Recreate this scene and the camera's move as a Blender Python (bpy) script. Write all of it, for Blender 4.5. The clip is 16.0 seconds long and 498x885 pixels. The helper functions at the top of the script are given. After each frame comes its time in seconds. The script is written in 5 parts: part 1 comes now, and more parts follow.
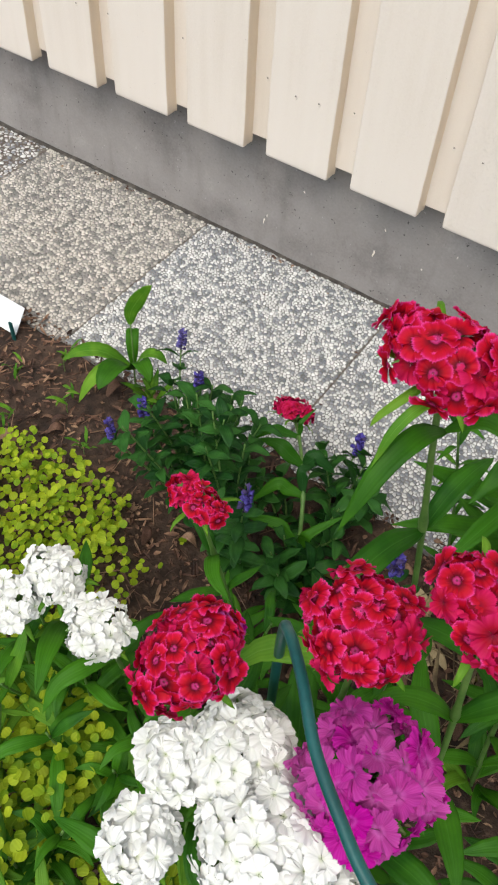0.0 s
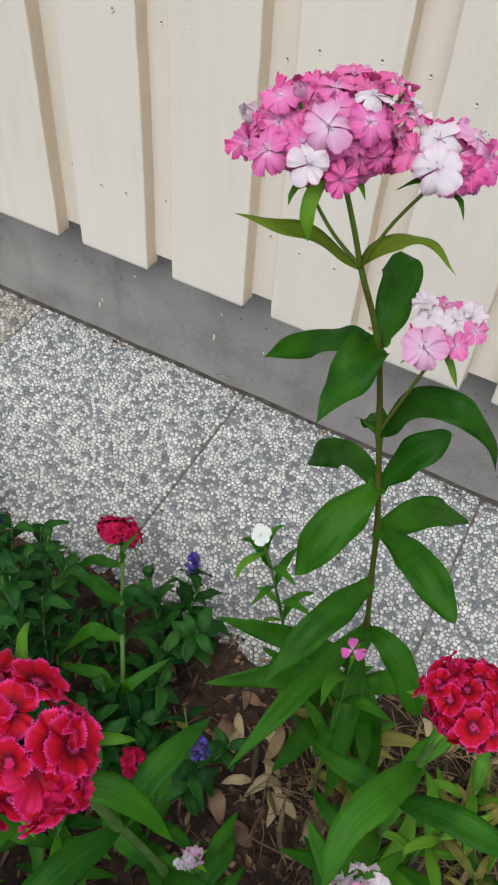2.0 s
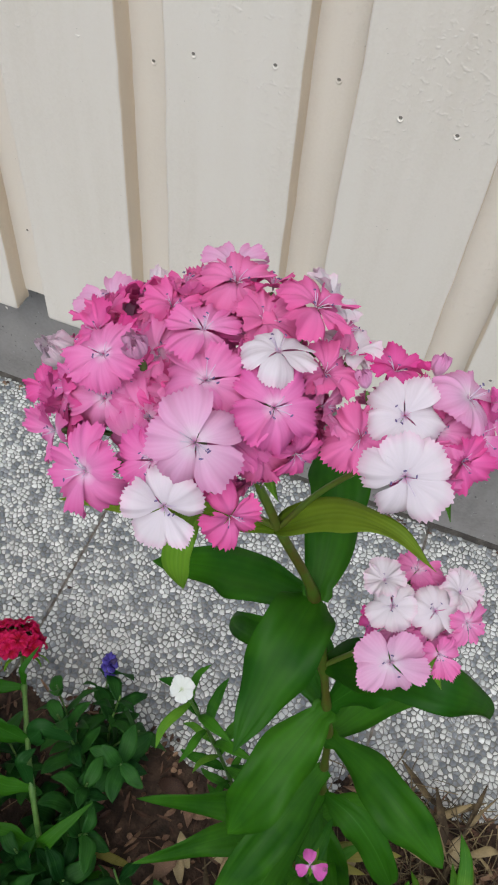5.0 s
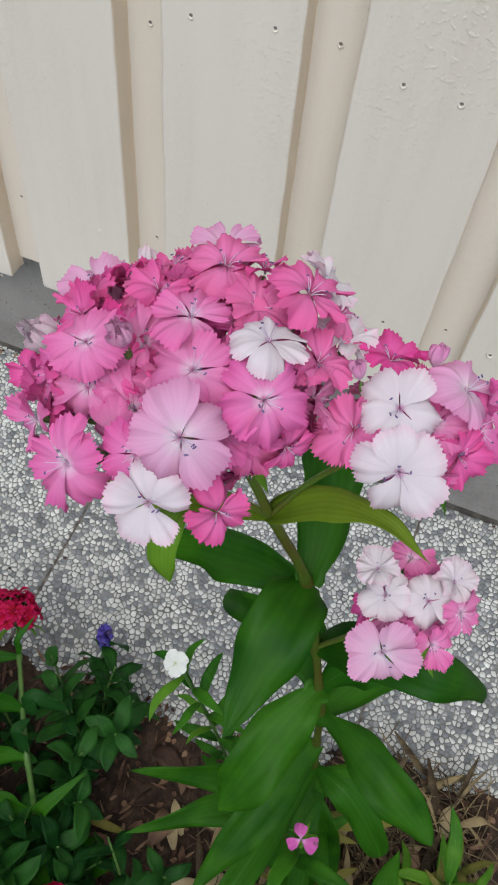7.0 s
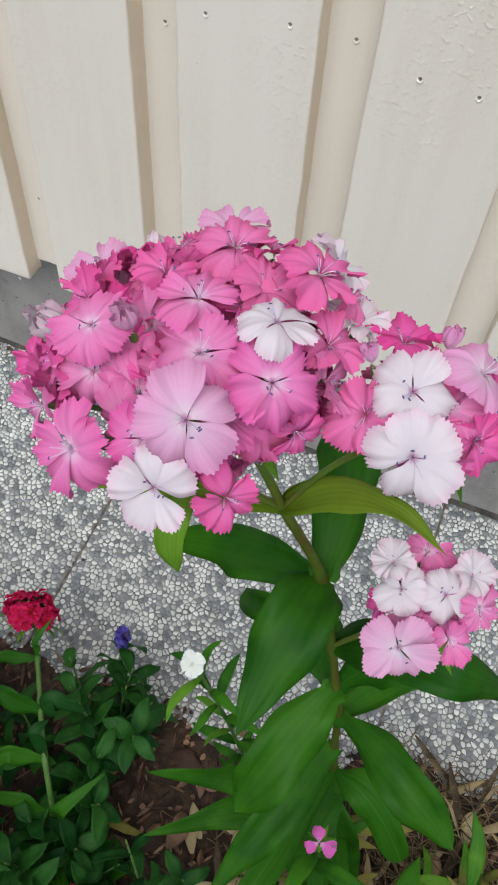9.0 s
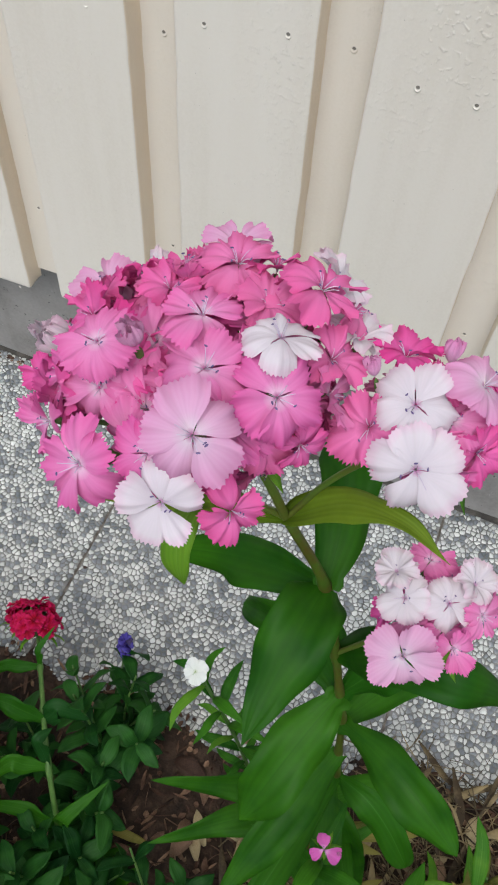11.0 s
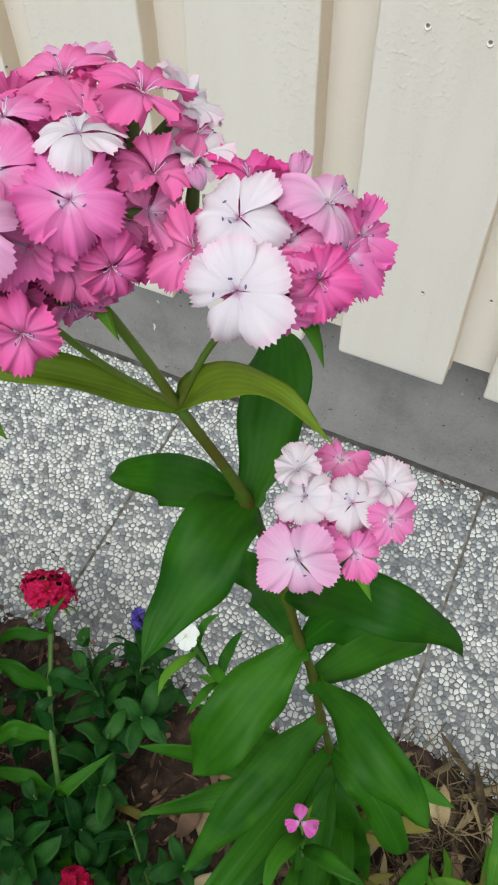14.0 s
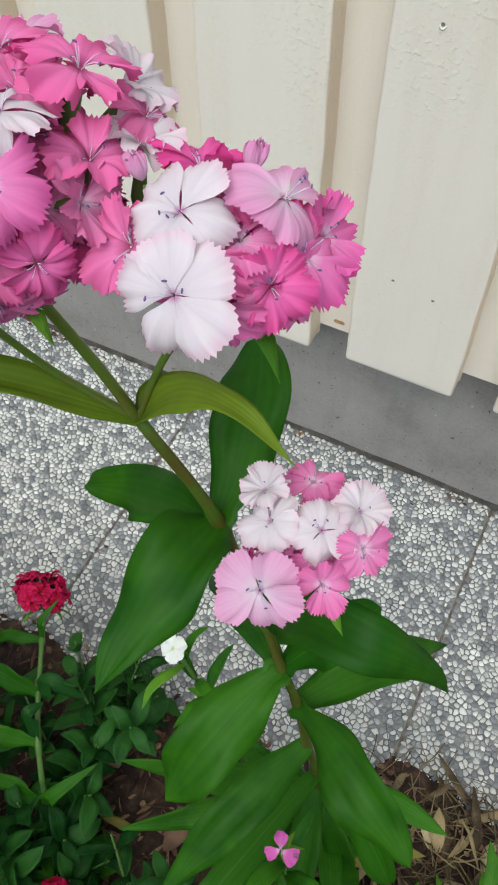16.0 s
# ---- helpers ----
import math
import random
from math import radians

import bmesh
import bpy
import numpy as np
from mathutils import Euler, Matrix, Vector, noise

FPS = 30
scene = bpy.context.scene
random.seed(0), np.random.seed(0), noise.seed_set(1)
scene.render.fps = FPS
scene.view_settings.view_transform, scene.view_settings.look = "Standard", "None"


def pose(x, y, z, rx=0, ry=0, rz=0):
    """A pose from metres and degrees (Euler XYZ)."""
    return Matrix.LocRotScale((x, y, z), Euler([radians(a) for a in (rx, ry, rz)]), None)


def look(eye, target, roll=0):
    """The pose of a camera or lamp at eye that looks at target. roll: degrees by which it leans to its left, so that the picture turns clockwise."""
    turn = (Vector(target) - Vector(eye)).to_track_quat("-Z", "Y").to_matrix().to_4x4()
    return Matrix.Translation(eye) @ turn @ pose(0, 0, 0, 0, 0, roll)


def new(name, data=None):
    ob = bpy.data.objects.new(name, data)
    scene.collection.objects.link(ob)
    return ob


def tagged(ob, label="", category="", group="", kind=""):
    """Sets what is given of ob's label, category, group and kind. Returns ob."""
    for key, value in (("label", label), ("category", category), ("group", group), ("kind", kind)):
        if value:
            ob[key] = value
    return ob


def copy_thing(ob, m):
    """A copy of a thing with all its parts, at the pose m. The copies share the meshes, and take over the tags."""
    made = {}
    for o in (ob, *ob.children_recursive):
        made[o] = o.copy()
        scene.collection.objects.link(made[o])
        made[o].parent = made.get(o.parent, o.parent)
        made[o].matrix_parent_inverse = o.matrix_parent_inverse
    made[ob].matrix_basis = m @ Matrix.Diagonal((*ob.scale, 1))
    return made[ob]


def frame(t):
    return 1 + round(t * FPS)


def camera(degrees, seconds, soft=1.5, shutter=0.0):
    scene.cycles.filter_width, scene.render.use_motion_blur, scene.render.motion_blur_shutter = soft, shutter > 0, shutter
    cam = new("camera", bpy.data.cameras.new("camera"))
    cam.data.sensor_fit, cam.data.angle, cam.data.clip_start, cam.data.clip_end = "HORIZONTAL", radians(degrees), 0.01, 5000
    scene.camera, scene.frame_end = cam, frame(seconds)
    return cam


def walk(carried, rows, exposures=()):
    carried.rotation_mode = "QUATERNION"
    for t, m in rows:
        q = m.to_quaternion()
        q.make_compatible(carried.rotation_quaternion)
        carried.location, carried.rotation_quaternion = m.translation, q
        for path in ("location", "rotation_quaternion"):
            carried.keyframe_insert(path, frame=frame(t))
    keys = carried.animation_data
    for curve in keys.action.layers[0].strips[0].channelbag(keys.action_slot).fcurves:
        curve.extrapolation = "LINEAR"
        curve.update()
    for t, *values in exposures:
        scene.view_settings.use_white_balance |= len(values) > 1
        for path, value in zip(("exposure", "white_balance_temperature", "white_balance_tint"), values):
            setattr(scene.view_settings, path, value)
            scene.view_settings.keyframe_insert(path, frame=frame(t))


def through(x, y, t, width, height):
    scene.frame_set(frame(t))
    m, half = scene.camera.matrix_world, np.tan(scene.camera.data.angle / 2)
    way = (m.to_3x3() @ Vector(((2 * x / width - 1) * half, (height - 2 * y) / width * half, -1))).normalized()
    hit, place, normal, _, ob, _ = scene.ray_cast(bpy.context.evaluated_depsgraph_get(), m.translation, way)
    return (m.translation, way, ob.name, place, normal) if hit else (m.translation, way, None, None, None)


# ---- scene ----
cam = camera(34.7, 16.0, soft=2.1)
PATH = [
    (0, (0.34, -0.018, 0.93), (-0.3, 1.042, -0.64), 4.4),
    (0.5, (0.349, 0.025, 0.957), (-0.276, 1.105, -0.606), 3.7),
    (1, (0.365, 0.084, 0.967), (-0.203, 1.203, -0.591), 4.2),
    (1.5, (0.372, 0.145, 0.967), (-0.164, 1.295, -0.579), 5.3),
    (2, (0.381, 0.197, 0.94), (-0.152, 1.365, -0.592), 5.2),
    (2.5, (0.368, 0.253, 0.918), (-0.161, 1.466, -0.581), 3.4),
    (3, (0.329, 0.321, 0.91), (-0.112, 1.546, -0.608), 4.6),
    (3.5, (0.303, 0.361, 0.902), (-0.052, 1.598, -0.629), 6.4),
    (4, (0.307, 0.383, 0.91), (-0.032, 1.585, -0.652), 6.1),
    (6.5, (0.308, 0.403, 0.91), (0.025, 1.475, -0.755), 7.7),
    (7, (0.307, 0.406, 0.908), (0.025, 1.473, -0.76), 7.6),
    (7.5, (0.308, 0.407, 0.908), (0.017, 1.464, -0.765), 7.1),
    (8, (0.309, 0.405, 0.906), (0.016, 1.459, -0.768), 6.8),
    (8.5, (0.307, 0.405, 0.903), (0.003, 1.465, -0.765), 6.3),
    (9, (0.31, 0.406, 0.902), (-0.022, 1.464, -0.762), 5.2),
    (9.5, (0.309, 0.406, 0.902), (-0.038, 1.484, -0.746), 4.7),
    (10, (0.308, 0.407, 0.905), (-0.031, 1.478, -0.749), 5.1),
    (10.2, (0.309, 0.406, 0.905), (-0.028, 1.475, -0.751), 5.0),
    (12.3, (0.308, 0.406, 0.904), (-0.029, 1.471, -0.754), 4.3),
    (12.5, (0.313, 0.405, 0.904), (-0.016, 1.458, -0.764), 3.9),
    (13, (0.333, 0.405, 0.901), (-0.013, 1.439, -0.776), 3.5),
    (13.5, (0.353, 0.403, 0.882), (-0.098, 1.41, -0.787), -0.7),
    (14, (0.364, 0.411, 0.867), (-0.137, 1.425, -0.782), -1.4),
    (14.5, (0.373, 0.417, 0.856), (-0.156, 1.435, -0.782), -1.7),
    (15, (0.376, 0.424, 0.852), (-0.166, 1.448, -0.778), -1.2),
    (15.5, (0.375, 0.427, 0.853), (-0.166, 1.449, -0.779), -1.0),
    (16, (0.37, 0.429, 0.854), (-0.168, 1.432, -0.791), -1.1),
]
walk(cam, [(t, look(eye, target, roll)) for t, eye, target, roll in PATH],
     exposures=[(0.0, .58, 6450, 5), (1.0, .58, 6400, 3), (1.5, .43, 6250, 2.5), (2.5, .3, 6150, 1), (4, .26, 6050, 3), (6.5, .13, 6050, 2), (9, .27, 6050, 1.5), (10, .27, 6050, 1.5), (12.5, .24, 6050, 0.5), (14, .41, 6100, -2), (16, .37, 6100, -2)])

# ---- world and light: an even, overcast sky ----
world = bpy.data.worlds.new("overcast_sky")
scene.world = world
world.use_nodes = True
wn = world.node_tree.nodes
sky = wn.new("ShaderNodeTexSky")
sky.sky_type = 'NISHITA'
sky.sun_disc = False
sky.sun_elevation, sky.sun_rotation = radians(58), radians(176)
sky.air_density, sky.dust_density, sky.ozone_density = 1.0, 4.0, 1.0
wn["Background"].inputs["Strength"].default_value = 0.13
world.node_tree.links.new(sky.outputs[0], wn["Background"].inputs["Color"])
sun = new("sun", bpy.data.lights.new("sun", 'SUN'))
sun.data.energy, sun.data.angle, sun.data.color = 1.4, radians(66), (1.0, 0.97, 0.92)
sun.matrix_basis = look((0.2, -2.6, 4.4), (0, 0, 0))


# ---- materials ----
def nodes_of(name):
    m = bpy.data.materials.new(name)
    m.use_nodes = True
    return m, m.node_tree.nodes, m.node_tree.links


def ramp_node(n, stops):
    r = n.new("ShaderNodeValToRGB")
    e = r.color_ramp.elements
    while len(e) < len(stops):
        e.new(0.5)
    for i, (at, c) in enumerate(stops):
        e[i].position, e[i].color = at, (*c, 1)
    return r


def surface(name, stops, scale=30, rough=0.7, bump=0.2, bump_scale=200, depth=0.002, detail=6, piece=0.0, stretch=(1, 1, 1), spec=0.4):
    """A rough surface: two scales of noise in its colour, fine relief, and a shift from piece to piece."""
    m, n, l = nodes_of(name)
    b = n["Principled BSDF"]
    co = n.new("ShaderNodeTexCoord")
    mp = n.new("ShaderNodeMapping")
    mp.inputs["Scale"].default_value = stretch
    l.new(co.outputs["Object"], mp.inputs[0])
    big, fine = n.new("ShaderNodeTexNoise"), n.new("ShaderNodeTexNoise")
    big.inputs["Scale"].default_value, big.inputs["Detail"].default_value = scale, detail
    fine.inputs["Scale"].default_value, fine.inputs["Detail"].default_value = bump_scale, 4
    l.new(mp.outputs[0], big.inputs["Vector"]), l.new(mp.outputs[0], fine.inputs["Vector"])
    mix = n.new("ShaderNodeMath")
    mix.operation = 'MULTIPLY_ADD'
    mix.inputs[1].default_value, mix.inputs[2].default_value = 0.35, -0.17
    l.new(fine.outputs[0], mix.inputs[0])
    add = n.new("ShaderNodeMath")
    l.new(big.outputs[0], add.inputs[0]), l.new(mix.outputs[0], add.inputs[1])
    last = add
    if piece:
        info, geo = n.new("ShaderNodeObjectInfo"), n.new("ShaderNodeNewGeometry")
        s = n.new("ShaderNodeMath")
        l.new(info.outputs["Random"], s.inputs[0]), l.new(geo.outputs["Random Per Island"], s.inputs[1])
        f = n.new("ShaderNodeMath")
        f.operation = 'FRACT'
        l.new(s.outputs[0], f.inputs[0])
        k = n.new("ShaderNodeMath")
        k.operation = 'MULTIPLY_ADD'
        k.inputs[1].default_value, k.inputs[2].default_value = piece, -piece / 2
        l.new(f.outputs[0], k.inputs[0])
        a2 = n.new("ShaderNodeMath")
        l.new(add.outputs[0], a2.inputs[0]), l.new(k.outputs[0], a2.inputs[1])
        last = a2
    r = ramp_node(n, stops)
    l.new(last.outputs[0], r.inputs[0])
    l.new(r.outputs[0], b.inputs["Base Color"])
    b.inputs["Roughness"].default_value = rough
    b.inputs["Specular IOR Level"].default_value = spec
    if bump:
        bp = n.new("ShaderNodeBump")
        bp.inputs["Strength"].default_value, bp.inputs["Distance"].default_value = bump, depth
        l.new(add.outputs[0], bp.inputs["Height"])
        l.new(bp.outputs[0], b.inputs["Normal"])
    return m


def leaf_material(name, dark, light, rib, rough=0.5, through=0.28, spread=0.5, grain=45):
    """Leaf blade: paler midrib and side veins along the blade, blotches, a shift from leaf to leaf, light through the blade."""
    m, n, l = nodes_of(name)
    b = n["Principled BSDF"]
    uv = n.new("ShaderNodeUVMap")
    sep = n.new("ShaderNodeSeparateXYZ")
    l.new(uv.outputs[0], sep.inputs[0])
    co = n.new("ShaderNodeTexCoord")
    noise_n = n.new("ShaderNodeTexNoise")
    noise_n.inputs["Scale"].default_value, noise_n.inputs["Detail"].default_value = grain, 4
    l.new(co.outputs["Object"], noise_n.inputs["Vector"])
    info, geo = n.new("ShaderNodeObjectInfo"), n.new("ShaderNodeNewGeometry")
    s = n.new("ShaderNodeMath")
    l.new(info.outputs["Random"], s.inputs[0]), l.new(geo.outputs["Random Per Island"], s.inputs[1])
    f = n.new("ShaderNodeMath")
    f.operation = 'FRACT'
    l.new(s.outputs[0], f.inputs[0])
    k = n.new("ShaderNodeMath")
    k.operation = 'MULTIPLY_ADD'
    k.inputs[1].default_value, k.inputs[2].default_value = spread, -spread / 2
    l.new(f.outputs[0], k.inputs[0])
    a = n.new("ShaderNodeMath")
    l.new(noise_n.outputs[0], a.inputs[0]), l.new(k.outputs[0], a.inputs[1])
    r = ramp_node(n, [(0.25, dark), (0.75, light)])
    l.new(a.outputs[0], r.inputs[0])
    # midrib: a narrow band round u = 0.5
    d = n.new("ShaderNodeMath")
    d.operation = 'SUBTRACT'
    d.inputs[1].default_value = 0.5
    l.new(sep.outputs[0], d.inputs[0])
    ab = n.new("ShaderNodeMath")
    ab.operation = 'ABSOLUTE'
    l.new(d.outputs[0], ab.inputs[0])
    band = n.new("ShaderNodeMapRange")
    band.inputs[1].default_value, band.inputs[2].default_value = 0.006, 0.022
    band.inputs[3].default_value, band.inputs[4].default_value = 0.35, 0.0
    l.new(ab.outputs[0], band.inputs[0])
    mixc = n.new("ShaderNodeMix")
    mixc.data_type = 'RGBA'
    l.new(band.outputs[0], mixc.inputs["Factor"])
    l.new(r.outputs[0], mixc.inputs[6])
    mixc.inputs[7].default_value = (*rib, 1)
    b.inputs["Roughness"].default_value = rough
    b.inputs["Specular IOR Level"].default_value = 0.16
    # veins that run along the blade, as relief
    wave = n.new("ShaderNodeTexWave")
    wave.inputs["Scale"].default_value, wave.inputs["Distortion"].default_value = 2.1, 1.8
    l.new(uv.outputs[0], wave.inputs["Vector"])
    sum_h = n.new("ShaderNodeMath")
    sum_h.operation = 'MULTIPLY_ADD'
    sum_h.inputs[1].default_value = 0.5
    l.new(wave.outputs[1], sum_h.inputs[0]), l.new(noise_n.outputs[0], sum_h.inputs[2])
    streak = n.new("ShaderNodeMapRange")
    streak.inputs[3].default_value, streak.inputs[4].default_value = 0.95, 1.05
    l.new(wave.outputs[1], streak.inputs[0])
    veined = n.new("ShaderNodeHueSaturation")
    l.new(streak.outputs[0], veined.inputs["Value"]), l.new(mixc.outputs[2], veined.inputs["Color"])
    l.new(veined.outputs[0], b.inputs["Base Color"])
    bp = n.new("ShaderNodeBump")
    bp.inputs["Strength"].default_value, bp.inputs["Distance"].default_value = 0.3, 0.0005
    l.new(sum_h.outputs[0], bp.inputs["Height"])
    l.new(bp.outputs[0], b.inputs["Normal"])
    tr = n.new("ShaderNodeBsdfTranslucent")
    l.new(veined.outputs[0], tr.inputs[0])
    ms = n.new("ShaderNodeMixShader")
    ms.inputs[0].default_value = through
    l.new(b.outputs[0], ms.inputs[1]), l.new(tr.outputs[0], ms.inputs[2])
    l.new(ms.outputs[0], n["Material Output"].inputs[0])
    return m


def petal_material(name, stops, vein, vein_amount=0.25, through=0.3, vary=0.11, rough=0.6):
    """Petal: colour from the throat to the rim by the first uv, fine veins that fan out by the second, a shift from floret to floret."""
    m, n, l = nodes_of(name)
    b = n["Principled BSDF"]
    uv = n.new("ShaderNodeUVMap")
    sep = n.new("ShaderNodeSeparateXYZ")
    l.new(uv.outputs[0], sep.inputs[0])
    co = n.new("ShaderNodeTexCoord")
    nz = n.new("ShaderNodeTexNoise")
    nz.inputs["Scale"].default_value, nz.inputs["Detail"].default_value = 260, 4
    l.new(co.outputs["Object"], nz.inputs["Vector"])
    info = n.new("ShaderNodeObjectInfo")
    jig = n.new("ShaderNodeMath")
    jig.operation = 'MULTIPLY_ADD'
    jig.inputs[1].default_value, jig.inputs[2].default_value = 0.10, -0.05
    l.new(nz.outputs[0], jig.inputs[0])
    pos = n.new("ShaderNodeMath")
    l.new(sep.outputs[0], pos.inputs[0]), l.new(jig.outputs[0], pos.inputs[1])
    r = ramp_node(n, stops)
    l.new(pos.outputs[0], r.inputs[0])
    wave = n.new("ShaderNodeTexWave")
    wave.bands_direction = 'Y'
    wave.inputs["Scale"].default_value, wave.inputs["Distortion"].default_value, wave.inputs["Detail"].default_value = 3.4, 1.2, 2
    l.new(uv.outputs[0], wave.inputs["Vector"])
    vm = n.new("ShaderNodeMath")
    vm.operation = 'MULTIPLY'
    vm.inputs[1].default_value = vein_amount
    l.new(wave.outputs[1], vm.inputs[0])
    mixc = n.new("ShaderNodeMix")
    mixc.data_type = 'RGBA'
    l.new(vm.outputs[0], mixc.inputs["Factor"])
    l.new(r.outputs[0], mixc.inputs[6])
    mixc.inputs[7].default_value = (*vein, 1)
    hs = n.new("ShaderNodeHueSaturation")
    v = n.new("ShaderNodeMapRange")
    v.inputs[3].default_value, v.inputs[4].default_value = 1 - vary, 1 + vary * 0.6
    l.new(info.outputs["Random"], v.inputs[0])
    l.new(v.outputs[0], hs.inputs["Saturation"] if vary > 0.1 else hs.inputs["Value"])
    l.new(mixc.outputs[2], hs.inputs["Color"])
    l.new(hs.outputs[0], b.inputs["Base Color"])
    b.inputs["Roughness"].default_value = rough
    b.inputs["Specular IOR Level"].default_value = 0.12
    bp = n.new("ShaderNodeBump")
    bp.inputs["Strength"].default_value, bp.inputs["Distance"].default_value = 0.1, 0.0002
    l.new(wave.outputs[1], bp.inputs["Height"])
    l.new(bp.outputs[0], b.inputs["Normal"])
    tr = n.new("ShaderNodeBsdfTranslucent")
    l.new(hs.outputs[0], tr.inputs[0])
    ms = n.new("ShaderNodeMixShader")
    ms.inputs[0].default_value = through
    l.new(b.outputs[0], ms.inputs[1]), l.new(tr.outputs[0], ms.inputs[2])
    l.new(ms.outputs[0], n["Material Output"].inputs[0])
    return m


def paint_material(name, tones=((0.675, 0.605, 0.530), (0.735, 0.668, 0.600), (0.76, 0.698, 0.635))):
    """Thick old paint on sawn boards: faint streaks along the board, scattered blisters, grime in patches."""
    m, n, l = nodes_of(name)
    b = n["Principled BSDF"]
    co, info = n.new("ShaderNodeTexCoord"), n.new("ShaderNodeObjectInfo")
    off = n.new("ShaderNodeVectorMath")
    off.operation = 'MULTIPLY_ADD'
    off.inputs[1].default_value = (9.0, 5.0, 7.0)
    l.new(info.outputs["Random"], off.inputs[0]), l.new(co.outputs["Object"], off.inputs[2])

    def noise_at(scale, detail, stretch=(1, 1, 1)):
        mp, t = n.new("ShaderNodeMapping"), n.new("ShaderNodeTexNoise")
        mp.inputs["Scale"].default_value = stretch
        t.inputs["Scale"].default_value, t.inputs["Detail"].default_value = scale, detail
        l.new(off.outputs[0], mp.inputs[0]), l.new(mp.outputs[0], t.inputs["Vector"])
        return t

    def ranged(src, lo, hi, a, c):
        r = n.new("ShaderNodeMapRange")
        r.inputs[1].default_value, r.inputs[2].default_value, r.inputs[3].default_value, r.inputs[4].default_value = lo, hi, a, c
        l.new(src.outputs[0], r.inputs[0])
        return r

    def maths(op, a, c):
        q = n.new("ShaderNodeMath")
        q.operation = op
        l.new(a.outputs[0], q.inputs[0])
        if isinstance(c, float):
            q.inputs[1].default_value = c
        else:
            l.new(c.outputs[0], q.inputs[1])
        return q

    grime = noise_at(5, 4, (1, 1, 0.4))
    ramp = ramp_node(n, [(0.25, tones[0]), (0.5, tones[1]), (0.8, tones[2])])
    streak = noise_at(60, 3, (1, 1, 0.06))
    tone = maths('ADD', grime, ranged(streak, 0.3, 0.7, -0.08, 0.08))
    tone = maths('ADD', tone, ranged(noise_at(420, 2), 0.3, 0.7, -0.05, 0.05))
    l.new(tone.outputs[0], ramp.inputs[0])
    # rare dark specks where the paint has cracked
    speck = ranged(noise_at(330, 2), 0.76, 0.80, 0.0, 0.6)
    mix = n.new("ShaderNodeMix")
    mix.data_type = 'RGBA'
    l.new(speck.outputs[0], mix.inputs["Factor"])
    l.new(ramp.outputs[0], mix.inputs[6])
    mix.inputs[7].default_value = (0.22, 0.18, 0.14, 1)
    l.new(mix.outputs[2], b.inputs["Base Color"])
    b.inputs["Roughness"].default_value = 0.42
    b.inputs["Specular IOR Level"].default_value = 0.4
    blister = maths('MULTIPLY', ranged(noise_at(210, 2), 0.55, 0.68, 0.0, 1.0), ranged(noise_at(9, 3), 0.50, 0.66, 0.04, 1.0))
    high = maths('ADD', blister, maths('MULTIPLY', streak, 0.35))
    high = maths('ADD', high, maths('MULTIPLY', noise_at(38, 2), 0.6))
    high = maths('ADD', high, maths('MULTIPLY', noise_at(330, 2, (0.35, 1, 1.6)), 0.30))
    bp = n.new("ShaderNodeBump")
    bp.inputs["Strength"].default_value, bp.inputs["Distance"].default_value = 0.30, 0.0012
    l.new(high.outputs[0], bp.inputs["Height"])
    l.new(bp.outputs[0], b.inputs["Normal"])
    return m


